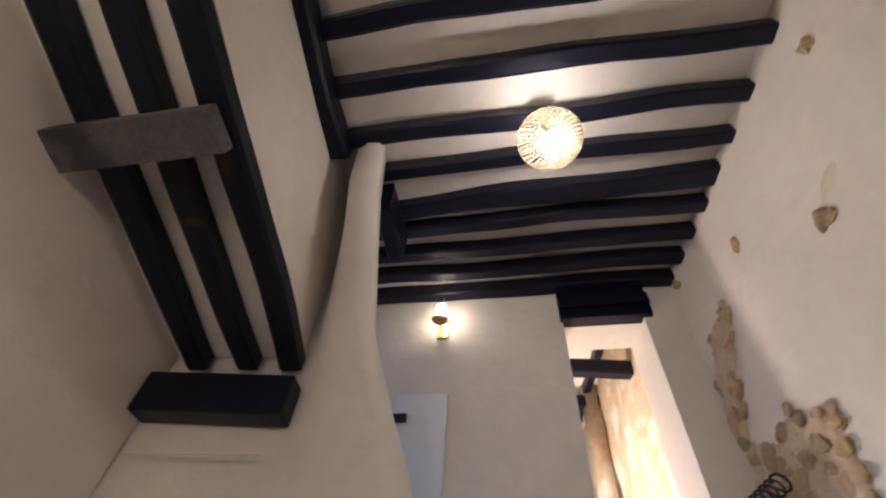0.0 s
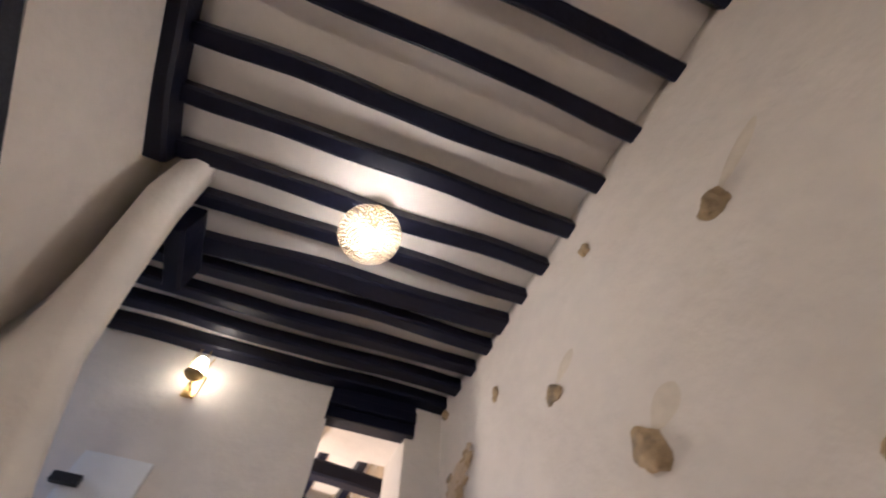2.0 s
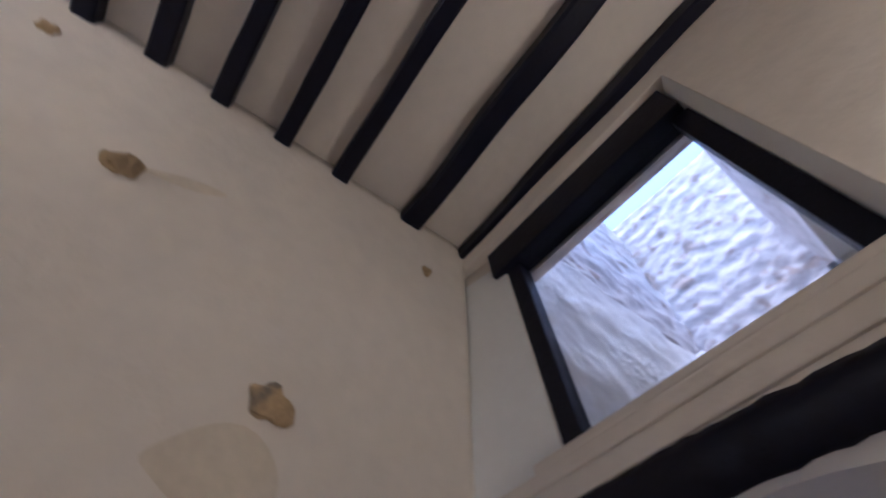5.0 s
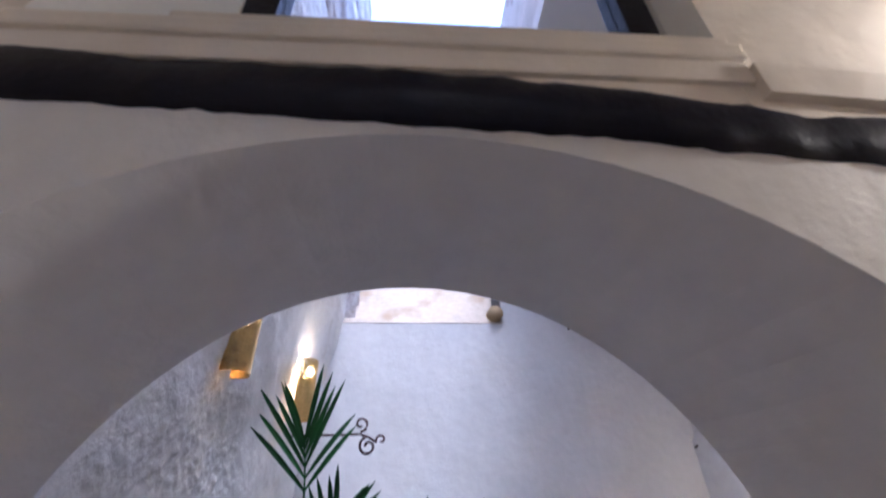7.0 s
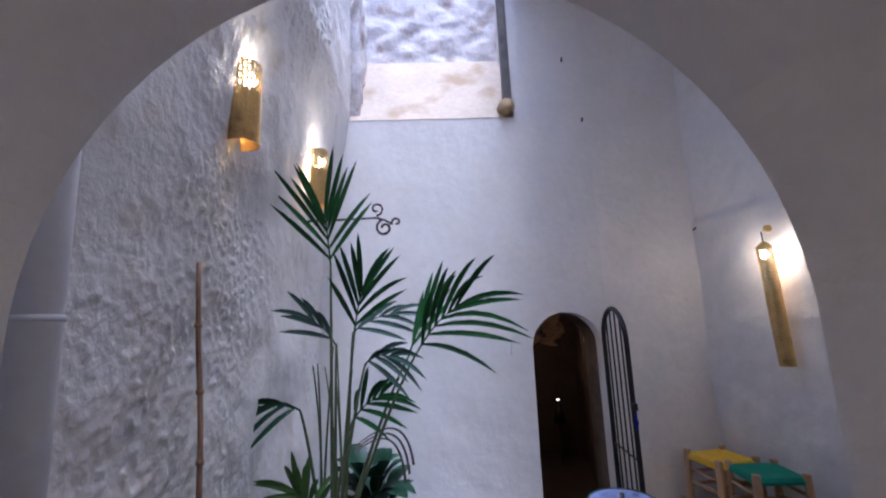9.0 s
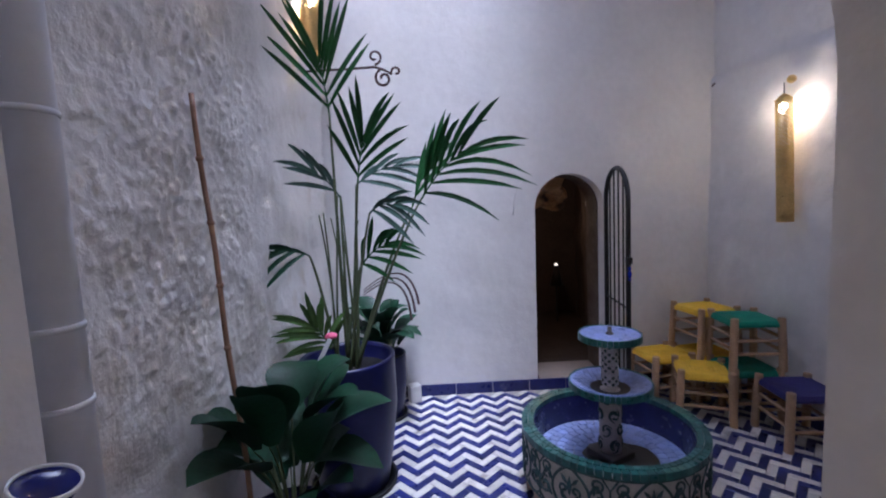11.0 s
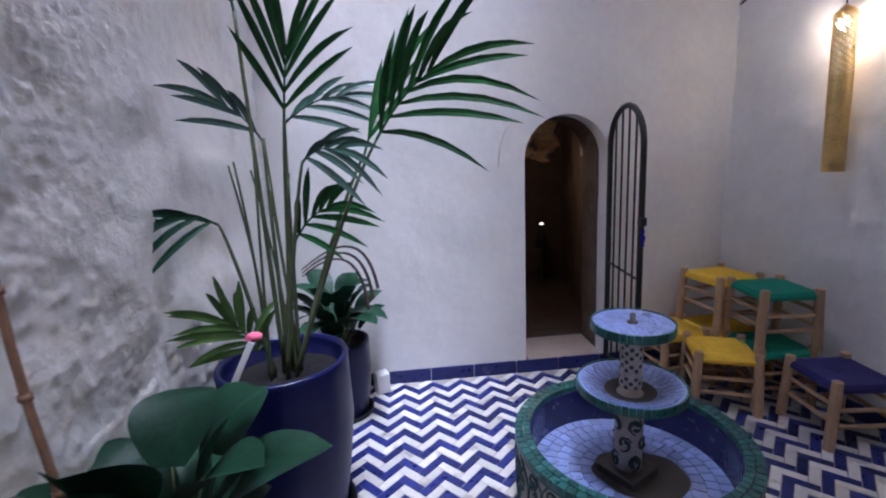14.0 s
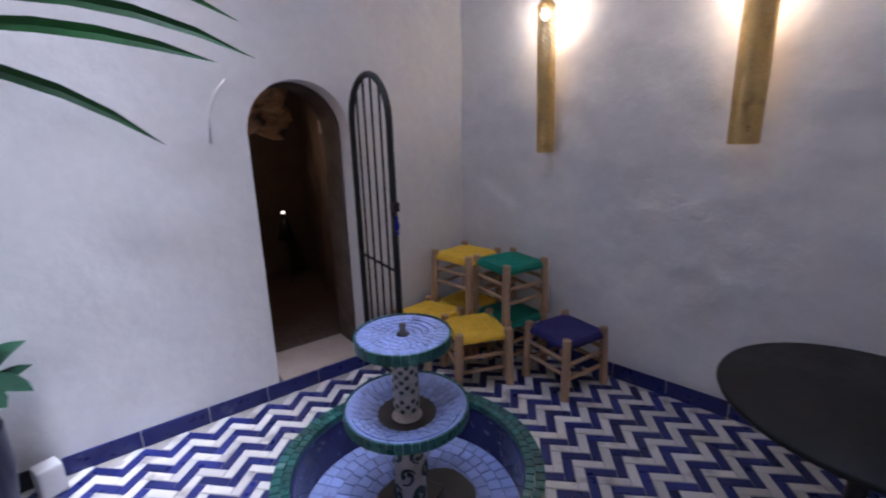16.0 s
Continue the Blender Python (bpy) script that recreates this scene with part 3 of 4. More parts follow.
# high window above the arch
wn = thing("window_high", pose(0, 0, 0), "small dark-framed window above the arch", "window", kind="structure")
part("frame_left", B(WX0, WX0 + .07, WY, WY + .07, 2.862, 3.73, .004), beam_paint, wn)
part("frame_right", B(WX1 - .07, WX1, WY, WY + .07, 2.862, 3.73, .004), beam_paint, wn)
part("frame_head", B(1.07, WX1 - .01, FRONT + .03, WY + .07, 3.73, 3.893, .006), beam_paint, wn, "black timber head board")
part("frame_foot", B(WX0 + .07, WX1 - .07, WY, WY + .07, 2.862, 2.895, .004), beam_paint, wn)
gp = part("pane", B(WX0 + .07, WX1 - .07, WY + .03, WY + .036, 2.895, 3.73), pane_glass, wn)
gp.visible_shadow = False
part("reveal", slab([(WX1 + .002, WY + .08), (WX1 + .002, WY - .01), (2.072, FRONT - .003), (2.0745, FRONT + .02), (2.066, WY + .08)], "z", 2.875, 3.89), paint_lit_white, wn, "white painted reveal")
part("outer_lintel", slab([(WY + .077, 3.72), (BACK - .004, 4.05), (BACK - .004, 4.248), (WY + .077, 3.89)], "x", 1.0, 2.2), shaft_stone, wn, "rough stone outer lintel")
# cool window light on the left splay, put into a whiter sheet
part("splay", slab([(.80, FRONT + .001), (WX0 - .002, WY - .002), (WX0 - .002, WY - .008), (.80, FRONT - .005)], "z", 2.862, 3.81), paint_lit_white, wn, "splayed reveal with window light put into its whiter colour")
sl = bmesh.new()
box(sl, .70, 2.10, FRONT - .02, FRONT + .02, 2.805, 2.85, .008)
box(sl, .70, 2.10, FRONT - .010, FRONT + .02, 2.75, 2.807, .006)
box(sl, 1.06, 2.09, FRONT - .012, WY, 2.8502, 2.880, .008)
part("sill", sl, plaster, wn, "stepped plaster sill")
structure("ledge", slab([(2.10, 2.712), (3.16, 2.652), (3.16, 2.735), (2.10, 2.79)], "y", FRONT - .02, FRONT + .05), plaster, "narrow plaster ledge beside the sill", "ledge")
tagged(part("arch_lintel", rough_beam((.74, FRONT + .052, 2.66), (3.15, FRONT + .05, 2.52), .12, .125, 81, .02, .03), beam_paint, smooth=True), "long rough black timber lintel above the arch", "beam", kind="structure")
pl = thing("passage_lamp", pose(2.74, FRONT - .026, 2.69), "small brass wall lantern beside the window, lit", "lamp")
part("back_plate", B(-.03, .03, -.012, 0, -.02, .07, .003), brass, pl)
part("tray", lathe([(0, 0), (.03, 0), (.04, .008), (.036, .014), (0, .014)], 20), brass, pl, smooth=True).location = (0, -.045, -.005)
part("bulb", lathe([(0, .09), (.016, .085), (.024, .055), (.018, .02), (0, .01)], 16), far_glow, pl, smooth=True).location = (0, -.045, 0)

# ---- the patio ----
PB = 3.6
EASTP = lambda y: 3.99 + .17 * (3.70 - y)


def pwest(y, z):
    return .60 + .27 * max(0, min(1, (z - 2.2) / 1.6)) ** 1.2


def pwest_fn(u, v):
    y, z = BACK + u * (PB + .05 - BACK), v * 5.2
    patch = max(.12, min(1, .42 + noise.noise(Vector((7, y * .9, z * .9))) * 1.5))
    flake = max(0, wob((4, y * .8, z * 1.2), 26, .026) - .004) - max(0, wob((3, y, z), 15, .022) - .009) + max(0, wob((8, y * .7, z * 1.3), 44, .022) - .003)
    n = wob((1, y, z), 2.2, .028) + wob((5, y, z), 5, .014) + wob((9, y, z), 12, .004) + flake * patch * 1.05
    return (pwest(y, z) - .02 + n, y, z)


structure("wall_patio_west", sheet(pwest_fn, 300, 400, (-.35, 0, 0)), rough_wash, "rough flaking limewashed masonry wall", "wall", True)
DX0, DX1, DS, DR = 2.388, 2.995, 1.62, .297
cx, rx = (DX0 + DX1) / 2, (DX1 - DX0) / 2


nwall = arch_wall(.2, 3.06, 3.74, cx, rx, DS, DR, PB, PB + .42, lean=-.012)
box(nwall, 2.362, 3.06, PB, PB + .42, 3.74, 5.2)
structure("wall_patio_north", nwall, plaster_cool, "whitewashed patio wall with an arched doorway", "wall")
structure("wall_patio_corner", slab([(3.06, PB), (4.0, 3.70), (4.4, 3.70), (4.4, 4.0), (3.06, 4.0)], "z", 0, 5.2), plaster_cool, "whitewashed wall beside the gate", "wall")


def peast_fn(u, v):
    y, z = BACK + u * (3.72 - BACK), v * 5.2
    return (EASTP(y) + (.035 if z > 2.68 else 0) + wob((1, y, z), 1.6, .02) + wob((6, y, z), 6, .012) + wob((2, y, z), 16, .005), y, z)


structure("wall_patio_east", sheet(peast_fn, 110, 130, (.35, 0, 0)), plaster_cool, "uneven whitewashed patio wall", "wall", True)
structure("roof_patio", B(2.38, 5.2, .1, 4.4, 5.2, 5.35), plaster_cool, "flat ceiling over part of the patio", "ceiling")
SH = 8.2             # top of the light shaft
structure("shaft_sill", slab([(PB - .004, 3.741), (4.12, 4.65), (4.3, 4.65), (4.3, 3.741)], "x", .5, 2.36), sill_stone, "sloping weathered sill below the light shaft", "sill")
structure("shaft_north", sheet(lambda u, v: (.4 + u * 2.3, 4.14 + wob((u * 6, 0, v * 12), 2, .03) + wob((u * 6, 3, v * 12), 6, .010), 4.55 + v * (SH - 4.55)), 70, 130, (0, .3, 0)), shaft_stone, "whitewashed rubble wall of the light shaft", "wall", True)
structure("shaft_west", sheet(lambda u, v: (.84 + wob((0, u * 9, v * 9), 2, .05), -.1 + u * 4.4, 5.2 + v * (SH - 5.2)), 60, 60, (-.35, 0, 0)), shaft_stone, "rubble wall rising above the patio", "wall", True)
structure("shaft_west_end", sheet(lambda u, v: (.94 + wob((0, u * 3, v * 6), 2, .04), PB + .03 + u * .8, 3.7 + v * 1.52), 20, 30, (-.4, 0, 0)), shaft_stone, "rubble side of the light shaft", "wall", True)
structure("shaft_east", B(2.38, 2.65, .1, 4.4, 5.35, 6.6), shaft_stone, "tall wall of the light shaft above the ceiling", "wall")
structure("shaft_south", B(.5, 2.6, -.1, BACK, 5.2, 6.4), shaft_stone, "wall of the light shaft above the window", "wall")
structure("shaft_east_end", B(2.36, 2.66, PB + .42, 4.4, 3.5, 5.2), shaft_stone, "side wall of the light shaft", "wall")
tagged(part("shaft_post", B(2.285, 2.358, PB - .03, PB + .06, 3.88, 5.2, .008), old_wood), "weathered grey timber post beside the shaft", "post", kind="structure")
tagged(part("beam_stub", T([(2.30, PB + .15, 3.85), (2.30, PB - .05, 3.83)], .075, 14), stone, smooth=True), "sawn-off round beam end in the wall", "beam", kind="structure")

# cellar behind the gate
structure("cellar_floor", B(1.6, 3.9, PB + .42, 6.2, -.1, .06), cellar_gloom, "earthen cellar floor with gloom put into its colour", "floor")
structure("cellar_west", sheet(lambda u, v: (2.12 + wob((0, u * 5, v * 5), 1.4, .14), PB + .42 + u * 2.2, v * 2.5), 40, 40, (-.3, 0, 0)), cellar_rock, "rough cave-like cellar wall", "wall", True)
structure("cellar_east", sheet(lambda u, v: (3.10 + .5 * u + wob((3, u * 5, v * 5), 1.4, .06), PB + .42 + u * 2.2, v * 2.5), 30, 30, (.3, 0, 0)), cellar_gloom, "cellar wall with gloom put into its colour", "wall", True)
structure("cellar_end", B(1.6, 3.9, 6.1, 6.3, 0, 2.6), cellar_gloom, "end wall of the cellar, gloom put into its colour", "wall")
structure("cellar_ceiling", B(1.6, 3.9, PB + .42, 6.3, 2.3, 2.6), cellar_gloom, "cellar vault with gloom put into its colour", "ceiling")
rk = part("rock", blob("rock", .33, 9, (.85, .8, .62), 4, .85), cellar_rock)
rk.location = (2.62, 4.42, 1.82)
tagged(rk, "jutting tan rock inside the dark doorway", "rock", kind="structure")
structure("door_step", B(DX0 + .02, DX1 + .02, PB - .004, PB + .44, 0, .085, .006), step_stone, "worn pale stone threshold", "step")
# lining added over the jamb and arch to carry their shade
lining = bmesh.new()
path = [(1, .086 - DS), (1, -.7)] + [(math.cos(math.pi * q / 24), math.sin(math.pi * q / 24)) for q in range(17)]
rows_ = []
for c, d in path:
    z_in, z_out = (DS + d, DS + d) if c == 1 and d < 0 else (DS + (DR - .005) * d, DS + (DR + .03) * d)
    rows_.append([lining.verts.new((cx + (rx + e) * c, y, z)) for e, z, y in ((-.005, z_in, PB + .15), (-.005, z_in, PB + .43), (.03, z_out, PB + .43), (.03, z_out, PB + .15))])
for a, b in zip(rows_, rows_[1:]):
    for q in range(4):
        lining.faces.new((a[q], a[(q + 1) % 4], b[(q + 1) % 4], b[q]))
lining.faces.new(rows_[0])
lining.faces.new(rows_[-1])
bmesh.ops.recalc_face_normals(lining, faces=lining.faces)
structure("door_lining", lining, jamb_shade, "brown lining that carries the shade on the doorway jamb", "door jamb")
cl = thing("cellar_lamp", pose(3.13, 5.6, .66), "small dim cone lamp in the dark cellar", "lamp")
part("shade", lathe([(.0, .17), (.025, .17), (.09, -.1), (.085, -.1), (.0, .16)], 18), iron, cl, smooth=True)
part("bulb", lathe([(0, .2), (.02, .19), (.026, .175), (0, .165)], 12), dim_glow, cl, smooth=True)
part("stand", lathe([(.10, -.66), (.10, -.64), (.012, -.62), (.012, -.09)], 16), iron, cl, smooth=True)
sb = part("switch_box", B(3.07, 3.13, 4.20, 4.29, 1.62, 1.72, .006), step_stone)
tagged(sb, "grey plastic junction box in the doorway", "switch")

for k, (x, y, z, r, h) in enumerate(((2.53, 4.55, 0.06, .035, 1.75), (2.60, 4.75, .06, .03, 1.7))):
    tagged(part("prop_post", T([(x, y, z), (x + .02, y + .02, z + h)], r, 8), cellar_rock), "rough wooden prop in the dark cellar", "post", "cellar props")

rg = bmesh.new()
tube(rg, [(2.20, PB - .002, 1.58), (2.21, PB - .002, 1.72), (2.25, PB - .002, 1.83), (2.31, PB - .002, 1.90)], .006, 6, .003)
tagged(part("plaster_ridge", rg, plaster_cool, smooth=True), "raised ridge of filled plaster near the doorway", "plaster", kind="structure")
for p in ((2.88, PB, 4.30), (3.02, PB, 3.68), (4.0, 3.68, 2.62)):
    tagged(part("nail", T([(p[0], p[1] + .02, p[2]), (p[0] - .02, p[1] - .05, p[2] + .01)], .009, 6), rust), "bent rusty nail in the wall", "nail", "wall nails")

# gate
gt = thing("iron_gate", pose(3.0, PB - .03, .09, 0, 0, -95), "open arched black wrought-iron gate with vertical bars", "gate")
GW, GS, GT = .53, 1.58, 1.835
gf = bmesh.new()
arc = [(GW / 2 - GW / 2 * math.cos(math.pi * i / 16), 0, GS - .0 + (GT - GS) * math.sin(math.pi * i / 16)) for i in range(17)]
tube(gf, [(0, 0, .0), (0, 0, .8)] + arc + [(GW, 0, .8), (GW, 0, 0)], .019, 8)
part("gate_frame", gf, iron, gt, smooth=True)
part("rail", T([(0, 0, .75), (GW, 0, .75)], .008), iron, gt)
part("rail", T([(0, 0, .03), (GW, 0, .03)], .012), iron, gt)
for k in range(1, 5):
    x = GW * k / 5
    top = GS + (GT - GS) * math.sin(math.acos(1 - 2 * x / GW))
    part("bar", T([(x, 0, .02), (x, 0, top)], .007, 6), iron, gt)
for z in (1.14, 1.20):
    part("hinge", T([(-.035, 0, z), (.0, 0, z)], .009, 6), iron, gt)
lk = part("lock", B(GW - .01, GW + .035, -.02, .02, 1.10, 1.15, .004), iron, gt)
part("tassel", lathe([(0, .10), (.012, .09), (.006, .07), (.016, .05), (.012, .02), (.004, .015), (.014, 0), (0, -.012)], 12), bead, lk, "blue bead tassel", True).location = (GW + .03, 0, .98)

# palm pot and the others
def pot(name, x, y, r0, r1, h, label, seed=1):
    p = thing(name, pose(x, y, 0), label, "plant pot", "blue glazed pots")
    part("body", lathe([(0, .012), (r0 * .97, .012), (r0, .03), (r0 + (r1 - r0) * .5, h * .3), (r1, h * .62), (r1 * .99, h * .96), (r1, h * .985), (r1 * .985, h), (r1 * .93, h), (r1 * .90, h * .97), (r1 * .9, h * .86), (0, h * .86)], 64), cobalt, p, smooth=True)
    part("soil", lathe([(0, h * .868), (r1 * .88, h * .866), (r1 * .88, h * .88), (0, h * .9)], 32), soil, p, "dark potting soil", True)
    part("saucer", lathe([(0, 0), (r0 * 1.18, 0), (r0 * 1.22, .03), (r0 * 1.14, .03), (r0 * 1.1, .011), (0, .011)], 40), iron, p, "black plastic saucer", True)
    return p


pot("large_pot", .94, 2.40, .215, .285, .81, "large tall cobalt-glazed pot with a rounded rim")
pot("leafy_pot", 1.04, 3.27, .15, .19, .52, "cobalt-glazed pot beside the patio wall")
pot("front_pot", .83, 1.53, .15, .215, .42, "low cobalt-glazed pot by the rough wall")


def blade(bm, p, d, length, width, droop, up_=Vector((0, 0, 1)), fold=.25, n=6, tip=.35):
    """A leaf from p along d, arching down, with a V fold."""
    d = d.normalized()
    s = d.cross(up_)
    s = s.normalized() if s.length > .05 else Vector((1, 0, 0))
    nrm = s.cross(d).normalized()
    rows = []
    for i in range(n + 1):
        f = i / n
        c = p + d * (length * f) + Vector((0, 0, -droop * length * f * f))
        w = width * (math.sin(math.pi * (f * .86 + .09)) ** .8) * (1 if f < 1 else 0)
        rows.append([bm.verts.new(c - s * w + nrm * w * fold), bm.verts.new(c), bm.verts.new(c + s * w + nrm * w * fold)])
    for a, b in zip(rows, rows[1:]):
        bm.faces.new((a[0], a[1], b[1], b[0]))
        bm.faces.new((a[1], a[2], b[2], b[1]))


def bez(a, b, c, n=12):
    a, b, c = Vector(a), Vector(b), Vector(c)
    return [a * (1 - t) ** 2 + b * 2 * t * (1 - t) + c * t * t for t in (i / n for i in range(n + 1))]


pm = thing("kentia_palm", pose(.94, 2.40, .71), "tall kentia palm with fanned green fronds in a pot", "palm")
ps = random.Random(11)


def frond(base, mid, tip, spread, ll, pairs, material, droop=.25, seed=0, face=Vector((0, -1, .2))):
    """A stem from the pot to mid, then a rachis to tip with leaflets on both sides."""
    r = random.Random(seed)
    st = bez(base, (Vector(base) * .35 + Vector(mid) * .65) + Vector((0, 0, .12)), mid)
    part("stalk", T(st, .011, 6, .006), stem, pm, smooth=True)
    ra = bez(mid, (Vector(mid) + Vector(tip)) / 2 + Vector((0, 0, .06)), tip, 8)
    fr = T(ra, .006, 5, .002)
    d0 = (Vector(tip) - Vector(mid)).normalized()
    side = d0.cross(face).normalized()
    for k in range(pairs):
        f = (k + .5) / pairs
        i = min(int(f * 8), 7)
        p = ra[i].lerp(ra[i + 1], f * 8 - i)
        for sg in (-1, 1):
            a = spread * (1 - .72 * f) * r.uniform(.88, 1.12)
            d = d0 * math.cos(a) + side * sg * math.sin(a) + face * r.uniform(-.12, .2)
            blade(fr, p, d, ll * (1 - .25 * abs(f - .4)) * r.uniform(.85, 1.1), .0150, droop * r.uniform(.5, 1.4), up_=face, n=5)
    part("frond", fr, material, pm)


V = Vector
frond((0, 0, 0), (.00, -.05, 1.52), (-.03, -.09, 1.80), .75, .50, 6, leaf, .10, 1)
frond((.03, .02, 0), (.13, -.02, 1.13), (.19, -.10, 1.36), .62, .46, 5, leaf, .20, 2)
frond((.05, -.03, 0), (.50, -.16, 1.02), (.72, -.28, 1.24), .72, .52, 6, leaf, .34, 3)
frond((.04, .05, 0), (.44, .00, .98), (.56, .02, 1.22), .30, .40, 3, leaf, .08, 4)
frond((-.02, .04, 0), (.10, .06, .62), (.28, -.02, .76), .85, .30, 5, leaf, .30, 5)
frond((-.04, -.02, 0), (-.16, -.08, .72), (-.34, -.16, .74), .55, .30, 4, leaf_dark, .45, 6)
frond((0, .06, 0), (.0, .10, 1.05), (-.14, .06, 1.20), .5, .34, 3, leaf_pale, .35, 7)
frond((.02, -.05, 0), (.20, -.10, .95), (.36, -.18, .98), .7, .28, 4, leaf_pale, .40, 8)
frond((.06, .02, 0), (.10, .1, 1.12), (.36, .1, 1.22), .6, .30, 4, leaf_pale, .32, 9)
frond((-.05, .03, 0), (-.08, -.06, .16), (-.17, -.12, .32), .95, .30, 8, leaf_lime, .30, 10)
dl = bmesh.new()
for k in range(3):
    q = .05 * k
    tube(dl, bez((.12, .02, .46 + q * .3), (.38 + q * .3, .0, .66 + q * .6), (.40 + q * .5, -.02 - q * .3, .30 + q)), .003, 5, .008)
part("dry_frond", dl, leaf_dry, pm, "withered purple-brown curling frond")
for k in range(7):
    a = ps.uniform(0, 6.28)
    part("stalk", T(bez((.07 * math.cos(a), .07 * math.sin(a), -.02), (.05 * math.cos(a), .05 * math.sin(a), .5), (.12 * math.cos(a + 1), .12 * math.sin(a + 1), ps.uniform(.7, 1.15))), .0075, 6, .004), stem, pm, smooth=True)
part("tag", B(-.012, .012, -.002, .002, -.13, .13, 0, pose(-.10, -.24, .16, 0, 28, 0)), paper, pm, "white paper plant tag")
part("ribbon", blob("t", .035, 3, (1, .5, .6), 2), pink, pm, "pink ribbon").location = (-.04, -.2, .28)


def lily(name, x, y, z, n, size, label, seed):
    p = thing(name, pose(x, y, z), label, "plant")
    r = random.Random(seed)
    for k in range(n):
        a = 2.4 * k + r.uniform(-.3, .3)
        e = r.uniform(.7, 1.45)
        h = size * r.uniform(.2, .75)
        base = V((.03 * math.cos(a), .03 * math.sin(a), 0))
        out = size * r.uniform(.14, .40) * math.cos(e * .6)
        tipp = V((out * math.cos(a), out * math.sin(a), h))
        part("leaf_stalk", T(bez(base, (base.x + tipp.x * .2, base.y + tipp.y * .2, h * .7), tipp, 6), .005, 5, .003), stem, p, smooth=True)
        lf = bmesh.new()
        d = V((math.cos(a) * math.cos(e - .2), math.sin(a) * math.cos(e - .2), math.sin(e - .2)))
        blade(lf, tipp, d, size * r.uniform(.5, .75), size * r.uniform(.13, .18), r.uniform(.25, .6), n=9, fold=.4)
        part("leaf", lf, leaf_dark, p, smooth=True)
    return p


lily("peace_lily", .85, 1.55, .36, 24, .68, "dark glossy broad-leaved lily in a low pot", 4)
lily("corner_lily", 1.04, 3.27, .45, 32, .47, "small dark leafy plant in a pot by the wall", 8)

cn = bmesh.new()
pts = [V((.78, 1.40, .0)).lerp(V((.63, 1.475, 2.13)), i / 18) + V((.003 * math.sin(i * 1.1), .003 * math.cos(i * .9), 0)) for i in range(19)]
tube(cn, pts, .011, 8, .009)
for i in range(2, 18, 2):
    tube(cn, [pts[i] - V((0, 0, .008)), pts[i] + V((0, 0, .008))], .0135, 8)
tagged(part("bamboo_cane", cn, bamboo, smooth=True), "thin brown bamboo cane leaning on the rough wall", "cane")

# drain pipe
pp = thing("drain_pipe", pose(.665, .74, 0), "white plastic drain pipe up the wall", "pipe")
part("pipe", lathe([(.056, 0), (.056, 4.9)], 28), pipe_white, pp, smooth=True)
for z in (.55, 1.28, 1.45, 1.9, 2.9):
    part("collar", lathe([(.056, z), (.0595, z), (.0595, z + .012), (.056, z + .014)], 28), pipe_white, pp, smooth=True)
tagged(part("fixing_post", B(.788, .812, .518, .542, 0, 1.165, .004), iron), "black upright iron post by the arch", "post")
bl = thing("blue_bowl", pose(.80, .53, 1.218, 0, 18, 0) @ Matrix.Scale(.48, 4), "tilted cobalt bowl with a pale rim on a black post", "bowl")
part("body", lathe([(0, -.12), (.03, -.12), (.07, -.06), (.105, .03), (.098, .035), (.06, -.05), (0, -.1)], 32), bowl_glaze, bl, smooth=True)
part("rim", lathe([(.098, .03), (.108, .03), (.108, .045), (.098, .045)], 32, True), paint_lit_white, bl, "pale rim", True)

# wall sconces of pierced brass
def sconce(x, y, z0, rz, h, r, label, hook=True, glow_at=.94, tilt=0, wrap=0.0):
    s = thing("brass_sconce", pose(x, y, z0, tilt, 0, rz), label, "lamp", "brass sconces")
    bm = bmesh.new()
    rows, cols = int(h / .011), 16
    for i in range(rows):
        for j in range(cols):
            a0, a1 = (-wrap + (math.pi + 2 * wrap) * (j + q) / cols for q in (0, 1))
            zz0, zz1 = h * i / rows, h * (i + 1) / rows
            f = .30 if i / rows > .62 else .44
            P = lambda a, z: V((r * math.cos(a), -r * math.sin(a), z))
            O = [bm.verts.new(P(a, z)) for a, z in ((a0, zz0), (a1, zz0), (a1, zz1), (a0, zz1))]
            if (i / rows < .45 and wrap == 0) or (i * 7 + j * 5) % 3 == 0:
                bm.faces.new(O)
                continue
            am, an, zm, zn = a0 + (a1 - a0) * f, a1 - (a1 - a0) * f, zz0 + (zz1 - zz0) * f, zz1 - (zz1 - zz0) * f
            Q = [bm.verts.new(P(a, z)) for a, z in ((am, zm), (an, zm), (an, zn), (am, zn))]
            for k in range(4):
                bm.faces.new((O[k], O[(k + 1) % 4], Q[(k + 1) % 4], Q[k]))
    bmesh.ops.remove_doubles(bm, verts=bm.verts, dist=1e-5)
    part("shade", bm, brass, s, "half-round pierced brass shade")
    part("bulb", lathe([(0, .035), (.02, .03), (.03, 0), (.018, -.03), (0, -.04)], 14), cap_glow, s, smooth=True).location = (0, -r * .35, h * glow_at)
    if hook:
        part("cap", lathe([(0, .05), (.01, .045), (r * .5, .03), (r * .98, .0), (0, .0)], 20), brass, s, smooth=True).location = (0, -.01, h)
        part("chain", T([(0, -.01, h + .05), (0, -.01, h + .12)], .004), iron, s)
        part("knob", blob("k", .03, 2, (1, 1, 1), 2, .05), brass, s, smooth=True).location = (.03, .02, h + .135)
    return s


